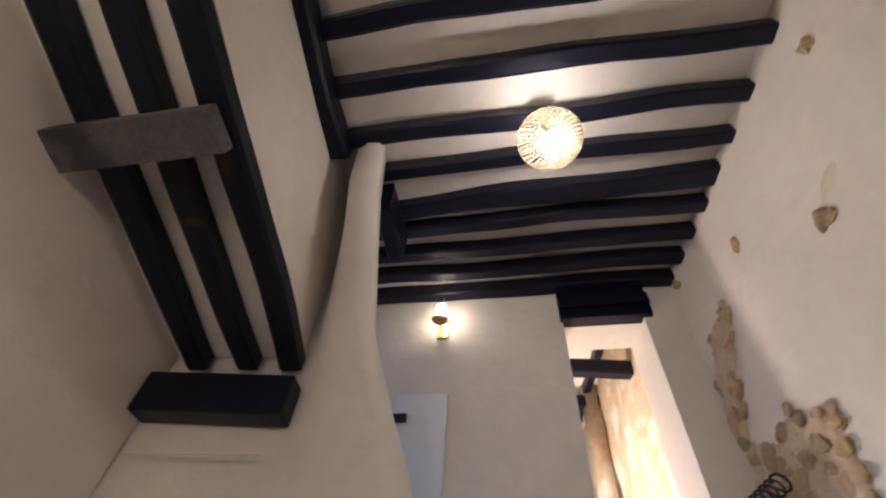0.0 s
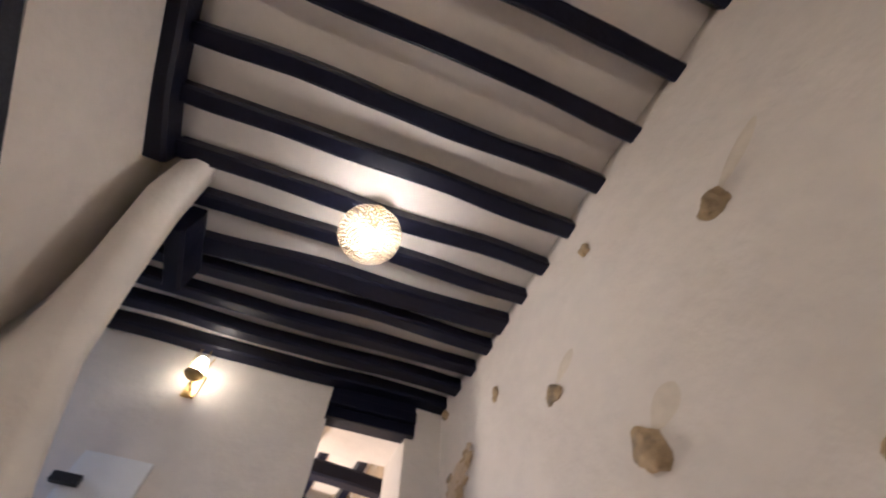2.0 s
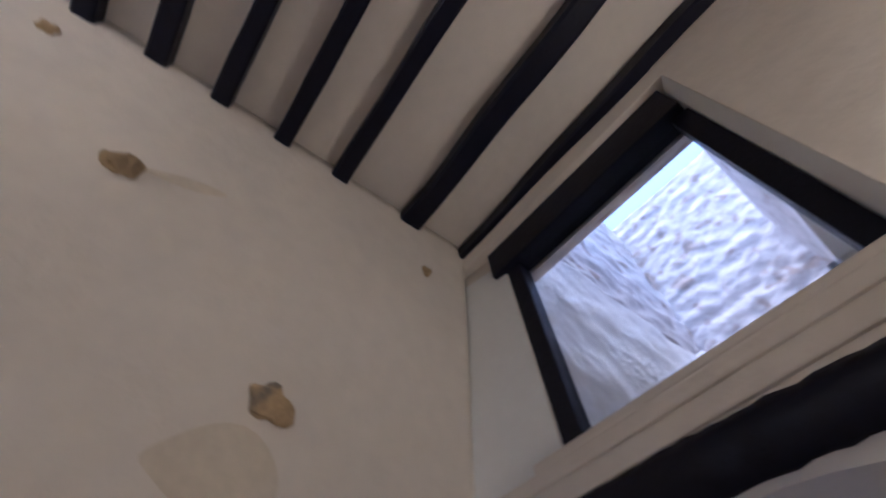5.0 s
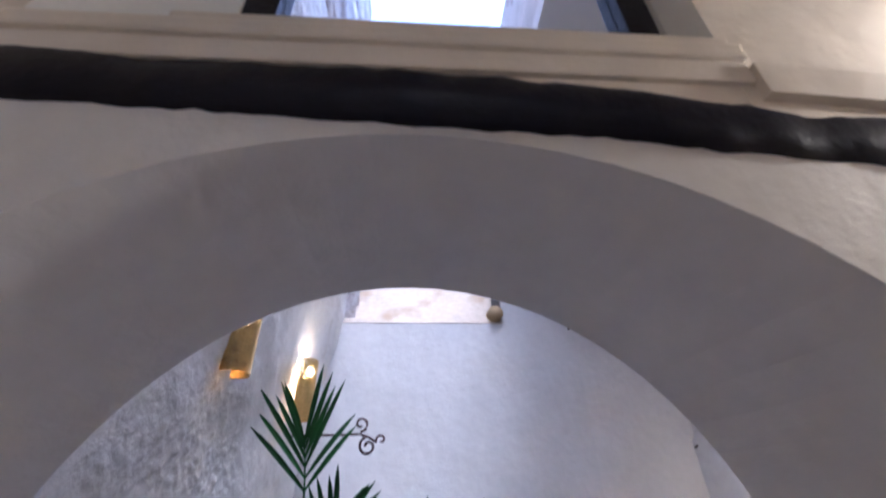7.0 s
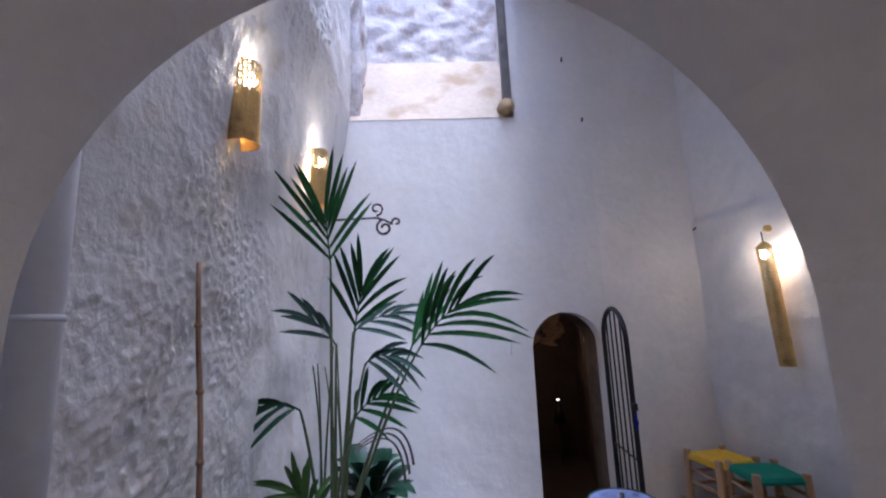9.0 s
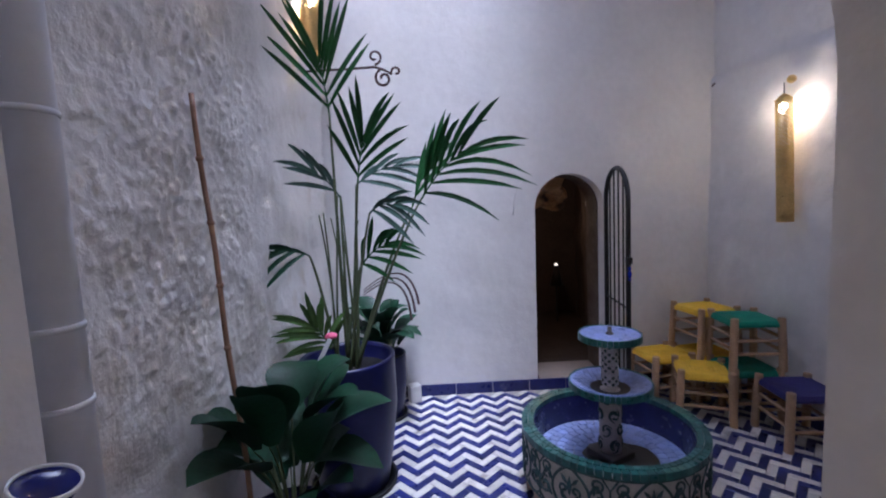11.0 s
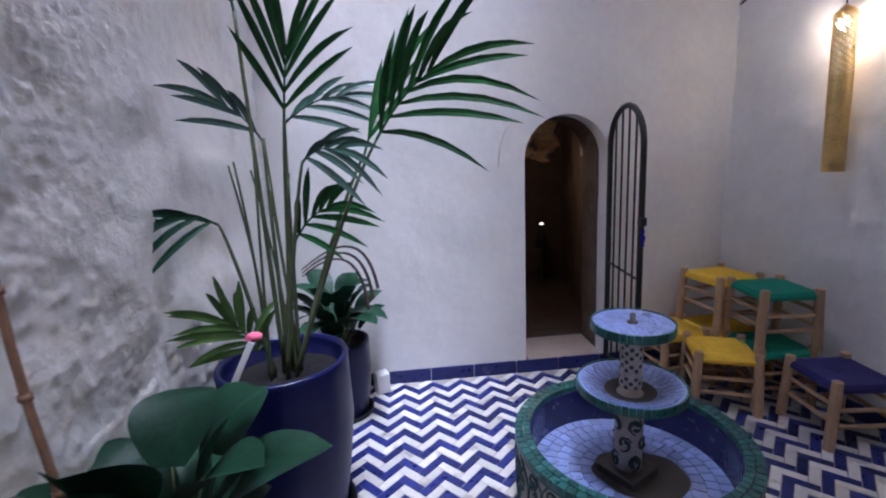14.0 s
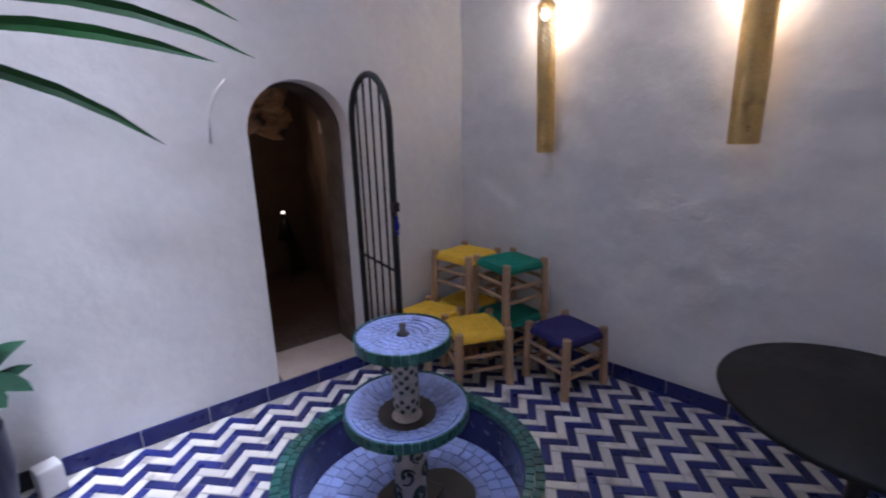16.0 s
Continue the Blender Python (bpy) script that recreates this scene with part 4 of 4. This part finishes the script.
sconce(4.06, 2.92, 1.46, -80, .86, .06, "tall half-round pierced brass wall sconce, lit", True, .94, 2.5)
sconce(4.245, 1.85, 1.51, -80, 1.0, .07, "tall half-round pierced brass wall sconce, lit", True, .94, 2.5)
sconce(.69, 1.68, 2.69, 90, .39, .075, "short round pierced brass wall sconce, lit", False, .8, 0, .5)
sconce(.76, 2.76, 2.70, 90, .40, .075, "short round pierced brass wall sconce, lit", False, .8, 0, .5)

# scrolled iron hook on the left wall
sh = bmesh.new()


def spiral(c, r0, turns, a0, sg=1):
    return [V((c[0] + r0 * (1 - t * .72) * math.cos(a0 + sg * t * turns * 6.283), c[1], c[2] + r0 * (1 - t * .72) * math.sin(a0 + sg * t * turns * 6.283))) for t in (i / 22 for i in range(23))]


tube(sh, [V((.66, 2.86, 2.62)), V((1.0, 2.84, 2.62)), V((1.16, 2.82, 2.62))], .008)
tube(sh, spiral((1.16, 2.82, 2.685), .05, 1.1, -1.57, 1), .008, 6)
tube(sh, spiral((1.215, 2.82, 2.545), .06, 1.2, 1.9, 1), .009, 6)
tube(sh, spiral((1.30, 2.82, 2.585), .035, .9, 3.6, -1), .008, 6)
tube(sh, [V((1.16, 2.82, 2.62)), V((1.22, 2.82, 2.60)), V((1.27, 2.82, 2.57))], .008, 6)
tagged(part("scroll_bracket", sh, rust, smooth=True), "scrolled rusty iron bracket on the patio wall", "bracket")

# fountain
fo = thing("fountain", pose(2.462, 2.197, 0), "round two-tier tiled Moorish fountain with a carved basin", "fountain")
fr = random.Random(12)
for k in range(9):
    part("brick_foot", B(-.12, .12, -.045, .055, 0, .088, .006, Matrix.Rotation(k * 2 * math.pi / 9 + .25 + fr.uniform(-.05, .05), 4, "Z") @ Matrix.Translation((0, -.43, 0))), foot_brick, fo)
part("basin", lathe([(0, .09), (.485, .09), (.497, .10), (.497, .375), (.44, .375), (.435, .19), (0, .19)], 120), carved_clay, fo, "carved basin wall")
bsn = fo
# carved scroll relief on the basin
rel = bmesh.new()
rr = random.Random(3)
RB = .4975


def on_wall(a, z, k=RB):
    return V((k * math.cos(a), k * math.sin(a), z))


def line(pts, r, r1=None):
    tube(rel, [on_wall(a / RB, z) for a, z in pts], r, 6, r1)


def curl(a, z, r, sg, turns=1.3, a0=0.0, w=.009):
    n = 20
    line([(a + r * (1 - .8 * t) * math.cos(a0 + sg * t * turns * 6.283), z + r * (1 - .8 * t) * math.sin(a0 + sg * t * turns * 6.283)) for t in (i / n for i in range(n + 1))], w * .75, w * 1.15)


def petal(a, z, d, l, w):
    # pointed leaf, fat in the middle
    pts = [(a + l * t * math.cos(d), z + l * t * math.sin(d)) for t in (0, .5, 1)]
    line(pts[:2], w * .3, w)
    line(pts[1:], w, w * .12)


MW = 2 * math.pi * RB / 8
for k in range(8):
    a = k * MW
    for sg in (-1, 1):
        # ogee medallion
        line([(a + sg * (.092 * math.sin(t * math.pi) ** .8 + .008), .105 + .26 * t) for t in (i / 14 for i in range(15))], .0075)
        # scrolls between the medallions
        curl(a + sg * (MW / 2 - .045), .205, .052, -sg, 1.35, math.pi / 2 + sg * .3)
        curl(a + sg * (MW / 2 - .062), .315, .036, sg, 1.2, -math.pi / 2, .0075)
        line([(a + sg * (.10 + .085 * t), .255 + .05 * math.sin(t * 4.2)) for t in (i / 8 for i in range(9))], .007)
        line([(a + sg * (.07 + .12 * t), .135 - .03 * math.sin(t * 3.1)) for t in (i / 8 for i in range(9))], .0065)
        petal(a + sg * .105, .17, .9 * sg + (math.pi if sg < 0 else 0), .055, .012)
        petal(a + sg * .11, .315, -.7 * sg + (math.pi if sg < 0 else 0), .05, .011)
        petal(a + sg * .12, .255, 1.5, .05, .010)
        # palmette in the medallion
        curl(a + sg * .032, .245, .028, sg, 1.1, -math.pi / 2, .008)
        petal(a + sg * .012, .19, math.pi / 2 - sg * 1.1, .05, .012)
        petal(a + sg * .012, .275, math.pi / 2 - sg * .7, .055, .011)
    petal(a, .22, math.pi / 2, .10, .014)
    petal(a, .20, -math.pi / 2, .07, .012)
    # pointed fan between the scrolls
    b = a + MW / 2
    line([(b - .035, .352), (b, .30), (b + .035, .352)], .006)
    line([(b, .30), (b, .115)], .006, .005)
    petal(b, .15, math.pi / 2 + .6, .05, .010)
    petal(b, .15, math.pi / 2 - .6, .05, .010)
for z in (.104, .360):
    tube(rel, [on_wall(t * 2 * math.pi / 120, z) for t in range(121)], .007, 5, cap=False)
part("carving", rel, carve_teal, fo, "dark teal scroll carving")
# rim tiles, wall tiles and floor tiles
def ring_tile(r0, r1, z0, z1, a, rise=0.0):
    bm = bmesh.new()
    o = [(r0, -a), (r1, -a), (r1, a), (r0, a)]
    v0 = [bm.verts.new((r * math.cos(t), r * math.sin(t), z0)) for r, t in o]
    v1 = [bm.verts.new(((r0 + r1) / 2 + (r - (r0 + r1) / 2) * .93, 0, 0)) for r, t in o]
    for v, (r, t) in zip(v1, o):
        q = (r0 + r1) / 2 + (r - (r0 + r1) / 2) * .94
        v.co = (q * math.cos(t * .94), q * math.sin(t * .94), z1 + (rise if r == r1 else 0))
    bm.faces.new(v1)
    for i in range(4):
        bm.faces.new((v0[i], v0[(i + 1) % 4], v1[(i + 1) % 4], v1[i]))
    bmesh.ops.recalc_face_normals(bm, faces=bm.faces)
    return bm


def ring_of(name, n, r0, r1, z0, z1, material, parent, a_off=0.0, rise=0.0):
    first = None
    for k in range(n):
        if first is None:
            first = part(name, ring_tile(r0, r1, z0, z1, math.pi / n * .93, rise), material, parent)
            o = first
        else:
            o = new(name, first.data)
            o.parent = parent
        o.rotation_euler = (0, 0, k * 2 * math.pi / n + a_off)


ring_of("rim_tile", 78, .434, .466, .372, .402, teal_tile, bsn)
ring_of("rim_tile", 78, .468, .505, .366, .401, teal_tile, bsn, .03)
part("inner_lining", lathe([(.4345, .19), (.4345, .373), (.427, .373), (.427, .19)], 96, True), indigo_tile, fo, "indigo tiled lining")
for i, r in enumerate((.12, .175, .23, .285, .34, .395)):
    ring_of("floor_tile", 14 + i * 7, r - .024, r + .030, .189, .197, pale_tile, bsn, i * .2)
so = bmesh.new()
for k in range(40):
    a = 2 * math.pi * k / 40
    q = .15 + .11 * max(0, math.cos(a + .45)) ** 1.5 + wob((math.cos(a), math.sin(a), 3), 2, .02)
    so.verts.new((q * math.cos(a), q * math.sin(a), .1985))
so.verts.ensure_lookup_table()
so.faces.new(so.verts[:])
ext = bmesh.ops.extrude_face_region(so, geom=so.faces[:])
bmesh.ops.translate(so, verts=[e for e in ext["geom"] if isinstance(e, bmesh.types.BMVert)], vec=(0, 0, .0025))
part("silt", so, silt, fo, "dark wet silt round the plinth")
part("plinth", B(-.095, .095, -.095, .095, .19, .238, .008, Matrix.Rotation(.5, 4, "Z")), silt, fo, "dark wet square plinth")


def scroll_column(z0, z1, r):
    col = part("column", lathe([(r, z0), (r, z1)], 40), carved_clay, fo, "grey clay column", True)
    bm = bmesh.new()
    rc = random.Random(31)
    for i in range(4):
        for j in range(4):
            a0, zc = (j + .5 * (i % 2)) * math.pi / 2, z0 + (z1 - z0) * (i + .5) / 4
            sg = rc.choice((-1, 1))
            for q in range(3):
                b0 = rc.uniform(0, 6.28)
                pts = [(a0 * r + (.012 + .022 * t) * math.cos(b0 + sg * 3.4 * t), zc + (.014 + .026 * t) * math.sin(b0 + sg * 3.4 * t)) for t in (n / 8 for n in range(9))]
                tube(bm, [V((r * .996 * math.cos(p / r), r * .996 * math.sin(p / r), z)) for p, z in pts], .010, 6, .003)
    part("carving", bm, carve_teal, col, "dark scroll carving")


def mosaic_column(z0, z1, r, rows, cols, name):
    col = part(name, lathe([(r * .972, z0), (r * .972, z1)], cols * 2), carved_clay, fo)
    ra = random.Random(rows)
    bms = [bmesh.new(), bmesh.new()]
    for i in range(rows):
        for j in range(cols):
            k = (i + j) % 2 if ra.random() > .12 else 1
            a0, a1 = 2 * math.pi * (j + .05) / cols, 2 * math.pi * (j + .95) / cols
            q0, q1 = z0 + (z1 - z0) * (i + .05) / rows, z0 + (z1 - z0) * (i + .95) / rows
            b = bms[k]
            e = .5 if k == 0 else 0
            am, qm = (a0 + a1) / 2, (q0 + q1) / 2
            if k == 0:
                o = [(am, q0 - .002), (a1 + .03, qm), (am, q1 + .002), (a0 - .03, qm)]
                rad = r * 1.004
            else:
                o = [(a0, q0), (a1, q0), (a1, q1), (a0, q1)]
                rad = r
            b.faces.new([b.verts.new((rad * math.cos(a), rad * math.sin(a), z)) for a, z in o])
    part("mosaic", bms[0], carve_teal, col, "dark mosaic pieces")
    part("mosaic", bms[1], column_tile, col, "pale mosaic pieces")


scroll_column(.237, .60, .060)
mosaic_column(.63, .90, .047, 14, 14, "upper_column")


def bowl(z, r, lip, depth, name):
    b = part(name, lathe([(0, z - depth - .03), (.05, z - depth - .03), (r * .75, z - .035), (r, z - lip), (r, z - .002), (r * .95, z - .002), (r * .6, z - depth * .6), (.05, z - depth), (0, z - depth)], 64), pale_tile, fo, smooth=False)
    n = int(2 * math.pi * r / .026)
    ring_of("edge_tile", n, r - .002, r + .007, z - lip - .004, z + .004, teal_tile, b)
    return b


bw = bowl(.645, .222, .03, .055, "bowl")
def bowl_z(r):
    return .59 + (.022 * (r - .05) / .077 if r < .127 else .022 + .031 * (r - .127) / .075)


for i in range(4):
    r = .105 + i * .0245
    ring_of("bowl_tile", 22 + i * 6, r, r + .0245, bowl_z(r) - .008, bowl_z(r) + .003, pale_tile, bw, i * .3, bowl_z(r + .0245) - bowl_z(r))
part("silt", lathe([(.045, .588), (.118, .606), (.116, .611), (.045, .598)], 40, True), silt, bw, "dark wet silt")
tp = bowl(.925, .165, .03, .012, "top_dish")
for i, r in enumerate((.03, .055, .08, .105, .13, .15)):
    ring_of("dish_tile", 10 + i * 6, r - .0115, r + .0115, .914, .921 + .0008 * i, pale_tile, tp, i * .3)
part("spout", lathe([(0, .92), (.022, .92), (.022, .927), (.011, .93), (.011, .962), (0, .962)], 16), old_wood, fo, "grey metal spout", True)


# rush stools
def stool(x, y, z, rz, cord, colour, where=""):
    s = thing("rush_stool", pose(x, y, z, 0, 0, rz) @ Matrix.Diagonal((1.12, 1.12, .97, 1)), f"low bare-pine stool with a woven {colour} cord seat{where}", "stool", "stools in the corner")
    W = .145
    for sx in (-1, 1):
        for sy in (-1, 1):
            lg = bmesh.new()
            tube(lg, [(sx * (W + .012), sy * (W + .012), 0), (sx * (W + .006), sy * (W + .006), .2), (sx * W, sy * W, .395), (sx * W, sy * W, .405)], .025, 10, .023)
            part("leg", lg, pine, s, smooth=False)
    for z_, r in ((.13, .013), (.23, .013)):
        for k in range(4):
            c, sn = round(math.cos(k * math.pi / 2)), round(math.sin(k * math.pi / 2))
            a, b = V((-W, W, z_ + (.03 if k % 2 else 0))), V((W, W, z_ + (.03 if k % 2 else 0)))
            rot = Matrix.Rotation(k * math.pi / 2, 4, "Z")
            part("stretcher", T([rot @ a, rot @ ((a + b) / 2), rot @ b], r, 8), pine, s, smooth=True)
    st = bmesh.new()
    n = 26
    S = W + .012
    g = []
    for i in range(n + 1):
        row = []
        for j in range(n + 1):
            u, v = -S + 2 * S * i / n, -S + 2 * S * j / n
            k = max(abs(u), abs(v)) / S
            lane = (i if abs(u) > abs(v) else j)
            zz = .382 - .018 * (1 - k) - (.022 * max(0, (k - .9) * 10) ** 2) + (.0022 if lane % 2 else -.0022)
            if abs(u) > W - .012 and abs(v) > W - .012:
                u *= .9
                v *= .9
            row.append(st.verts.new((u, v, zz)))
        g.append(row)
    for i in range(n):
        for j in range(n):
            st.faces.new((g[i][j], g[i + 1][j], g[i + 1][j + 1], g[i][j + 1]))
    ext = bmesh.ops.extrude_face_region(st, geom=st.faces[:])
    bmesh.ops.translate(st, verts=[e for e in ext["geom"] if isinstance(e, bmesh.types.BMVert)], vec=(0, 0, -.022))
    bmesh.ops.recalc_face_normals(st, faces=st.faces)
    part("seat", st, cord, s, f"woven {colour} cord")
    return s


stool(3.50, 3.00, 0, -22, cord_yellow, "yellow")
stool(3.39, 3.39, 0, 8, cord_yellow, "yellow")
stool(3.755, 3.38, 0, 6, cord_yellow, "yellow")
stool(3.755, 3.38, .376, 8, cord_yellow, "yellow", ", stacked on another")
stool(3.84, 3.02, 0, -4, cord_green, "green")
stool(3.84, 3.02, .376, -6, cord_green, "green", ", stacked on another")
stool(3.91, 2.585, 0, -6, cord_blue, "dark blue")

# round table
tb = thing("round_table", pose(3.62, 1.13, 0), "black round stone-topped table on an iron base", "table")
part("tabletop", lathe([(0, .65), (.42, .65), (.45, .668), (.456, .682), (.45, .694), (0, .697)], 72), table_top, tb, smooth=True)
part("pedestal", lathe([(.13, .0), (.135, .02), (.04, .06), (.03, .3), (.03, .6), (.10, .644)], 24), iron, tb, smooth=True)

# white block against the wall by the pots
wb = part("wall_block", B(-.05, .05, -.05, .05, 0, .15, .012, pose(0, 0, 0, 0, 0, 20)), plaster_cool)
wb.location = (1.27, 3.50, 0)
tagged(wb, "small whitewashed block on the floor beside a pot", "block")

# baseboard tiles
bb = thing("baseboard_north", pose(0, PB, 0), "row of cobalt baseboard tiles along the wall", "baseboard", kind="structure")
first = part("tile", B(0, .325, -.014, -.002, 0, .10, .003), cobalt_tile, bb)
first.location = (1.31, 0, 0)
for k in range(1, 6):
    o = new("tile", first.data)
    o.parent = bb
    o.location = (1.31 + k * .33, 0, 0)
part("black_tile", B(.98, 1.305, -.014, -.002, 0, .10, .003), black_tile, bb, "black end tile")
bc = thing("baseboard_corner", Matrix.Translation((3.06, PB, 0)) @ Matrix.Rotation(math.atan2(.1, .94), 4, "Z"), "cobalt baseboard tiles beside the gate", "baseboard", kind="structure")
be = thing("baseboard_east", Matrix.Translation((EASTP(3.7), 3.7, 0)) @ Matrix.Rotation(math.atan2(-1, .17), 4, "Z"), "dark blue baseboard tiles along the patio wall", "baseboard", kind="structure")
for n, p in ((3, bc), (9, be)):
    for k in range(n):
        o = new("tile", first.data)
        o.parent = p
        o.location = (k * .33, 0 if p is bc else -.03, 0)

# ---- herringbone patio floor, pieces last ----
fl_ = structure("floor_patio", B(.3, 5.0, BACK - .46, PB + .3, -.2, -.004), grout, "blue and white herringbone tiled patio floor", "floor")
TW = .05
R45 = Matrix.Rotation(math.pi / 4, 4, "Z")


def tile_mesh(w, h):
    bm = bmesh.new()
    e = .0022
    o = [(e, e), (w - e, e), (w - e, h - e), (e, h - e)]
    i_ = [(e + .003, e + .003), (w - e - .003, e + .003), (w - e - .003, h - e - .003), (e + .003, h - e - .003)]
    a = [bm.verts.new((x, y, -.006)) for x, y in o]
    c = [bm.verts.new((x, y, -.0008)) for x, y in o]
    d = [bm.verts.new((x, y, .0012)) for x, y in i_]
    bm.faces.new(d)
    for k in range(4):
        bm.faces.new((a[k], a[(k + 1) % 4], c[(k + 1) % 4], c[k]))
        bm.faces.new((c[k], c[(k + 1) % 4], d[(k + 1) % 4], d[k]))
    return bm


kinds = {}
for hv, (w, h) in enumerate(((3 * TW, TW), (TW, 3 * TW))):
    for c, m_ in enumerate((white_tile, cobalt_tile)):
        me = bpy.data.meshes.new("tile")
        t = tile_mesh(w, h)
        t.to_mesh(me)
        t.free()
        me.materials.append(m_)
        kinds[hv, c] = me
rest = [bmesh.new(), bmesh.new()]
near = 0
tr = random.Random(21)
for m_ in range(-10, 70):
    for n_ in range(-12, 30):
        for hv in (0, 1):
            u = (3 * n_ + m_ + (3 if hv else 0)) * TW
            v = (-3 * n_ + m_ + (-2 if hv else 0)) * TW
            p = R45 @ V((u, v, 0)) + V((.9, .5, 0))
            q = R45 @ V((u + (1.5, .5)[hv] * TW, v + (.5, 1.5)[hv] * TW, 0)) + V((.9, .5, 0))
            if not (.62 < q.x < EASTP(q.y) - .03 and BACK - .4 < q.y < PB - .03 + max(0, q.x - 3) * .1):
                continue
            c = m_ % 2
            mt = Matrix.Translation((p.x, p.y, tr.uniform(0, .0014))) @ R45 @ Matrix.Rotation(tr.uniform(-.008, .008), 4, "Z") @ Matrix.Rotation(tr.uniform(-.004, .004), 4, "X")
            if near < 300 and 1.15 < q.x < 2.35 and 1.75 < q.y < 3.4:
                o = new("tile", kinds[hv, c])
                o.matrix_basis = mt
                o.parent = fl_
                near += 1
            else:
                t = bmesh.new()
                t.from_mesh(kinds[hv, c])
                t.transform(mt)
                add(rest[c], t)
for c, m_ in enumerate((white_tile, cobalt_tile)):
    o = part("tile_field", rest[c], m_, fl_)
    o["kind"] = "stuff"
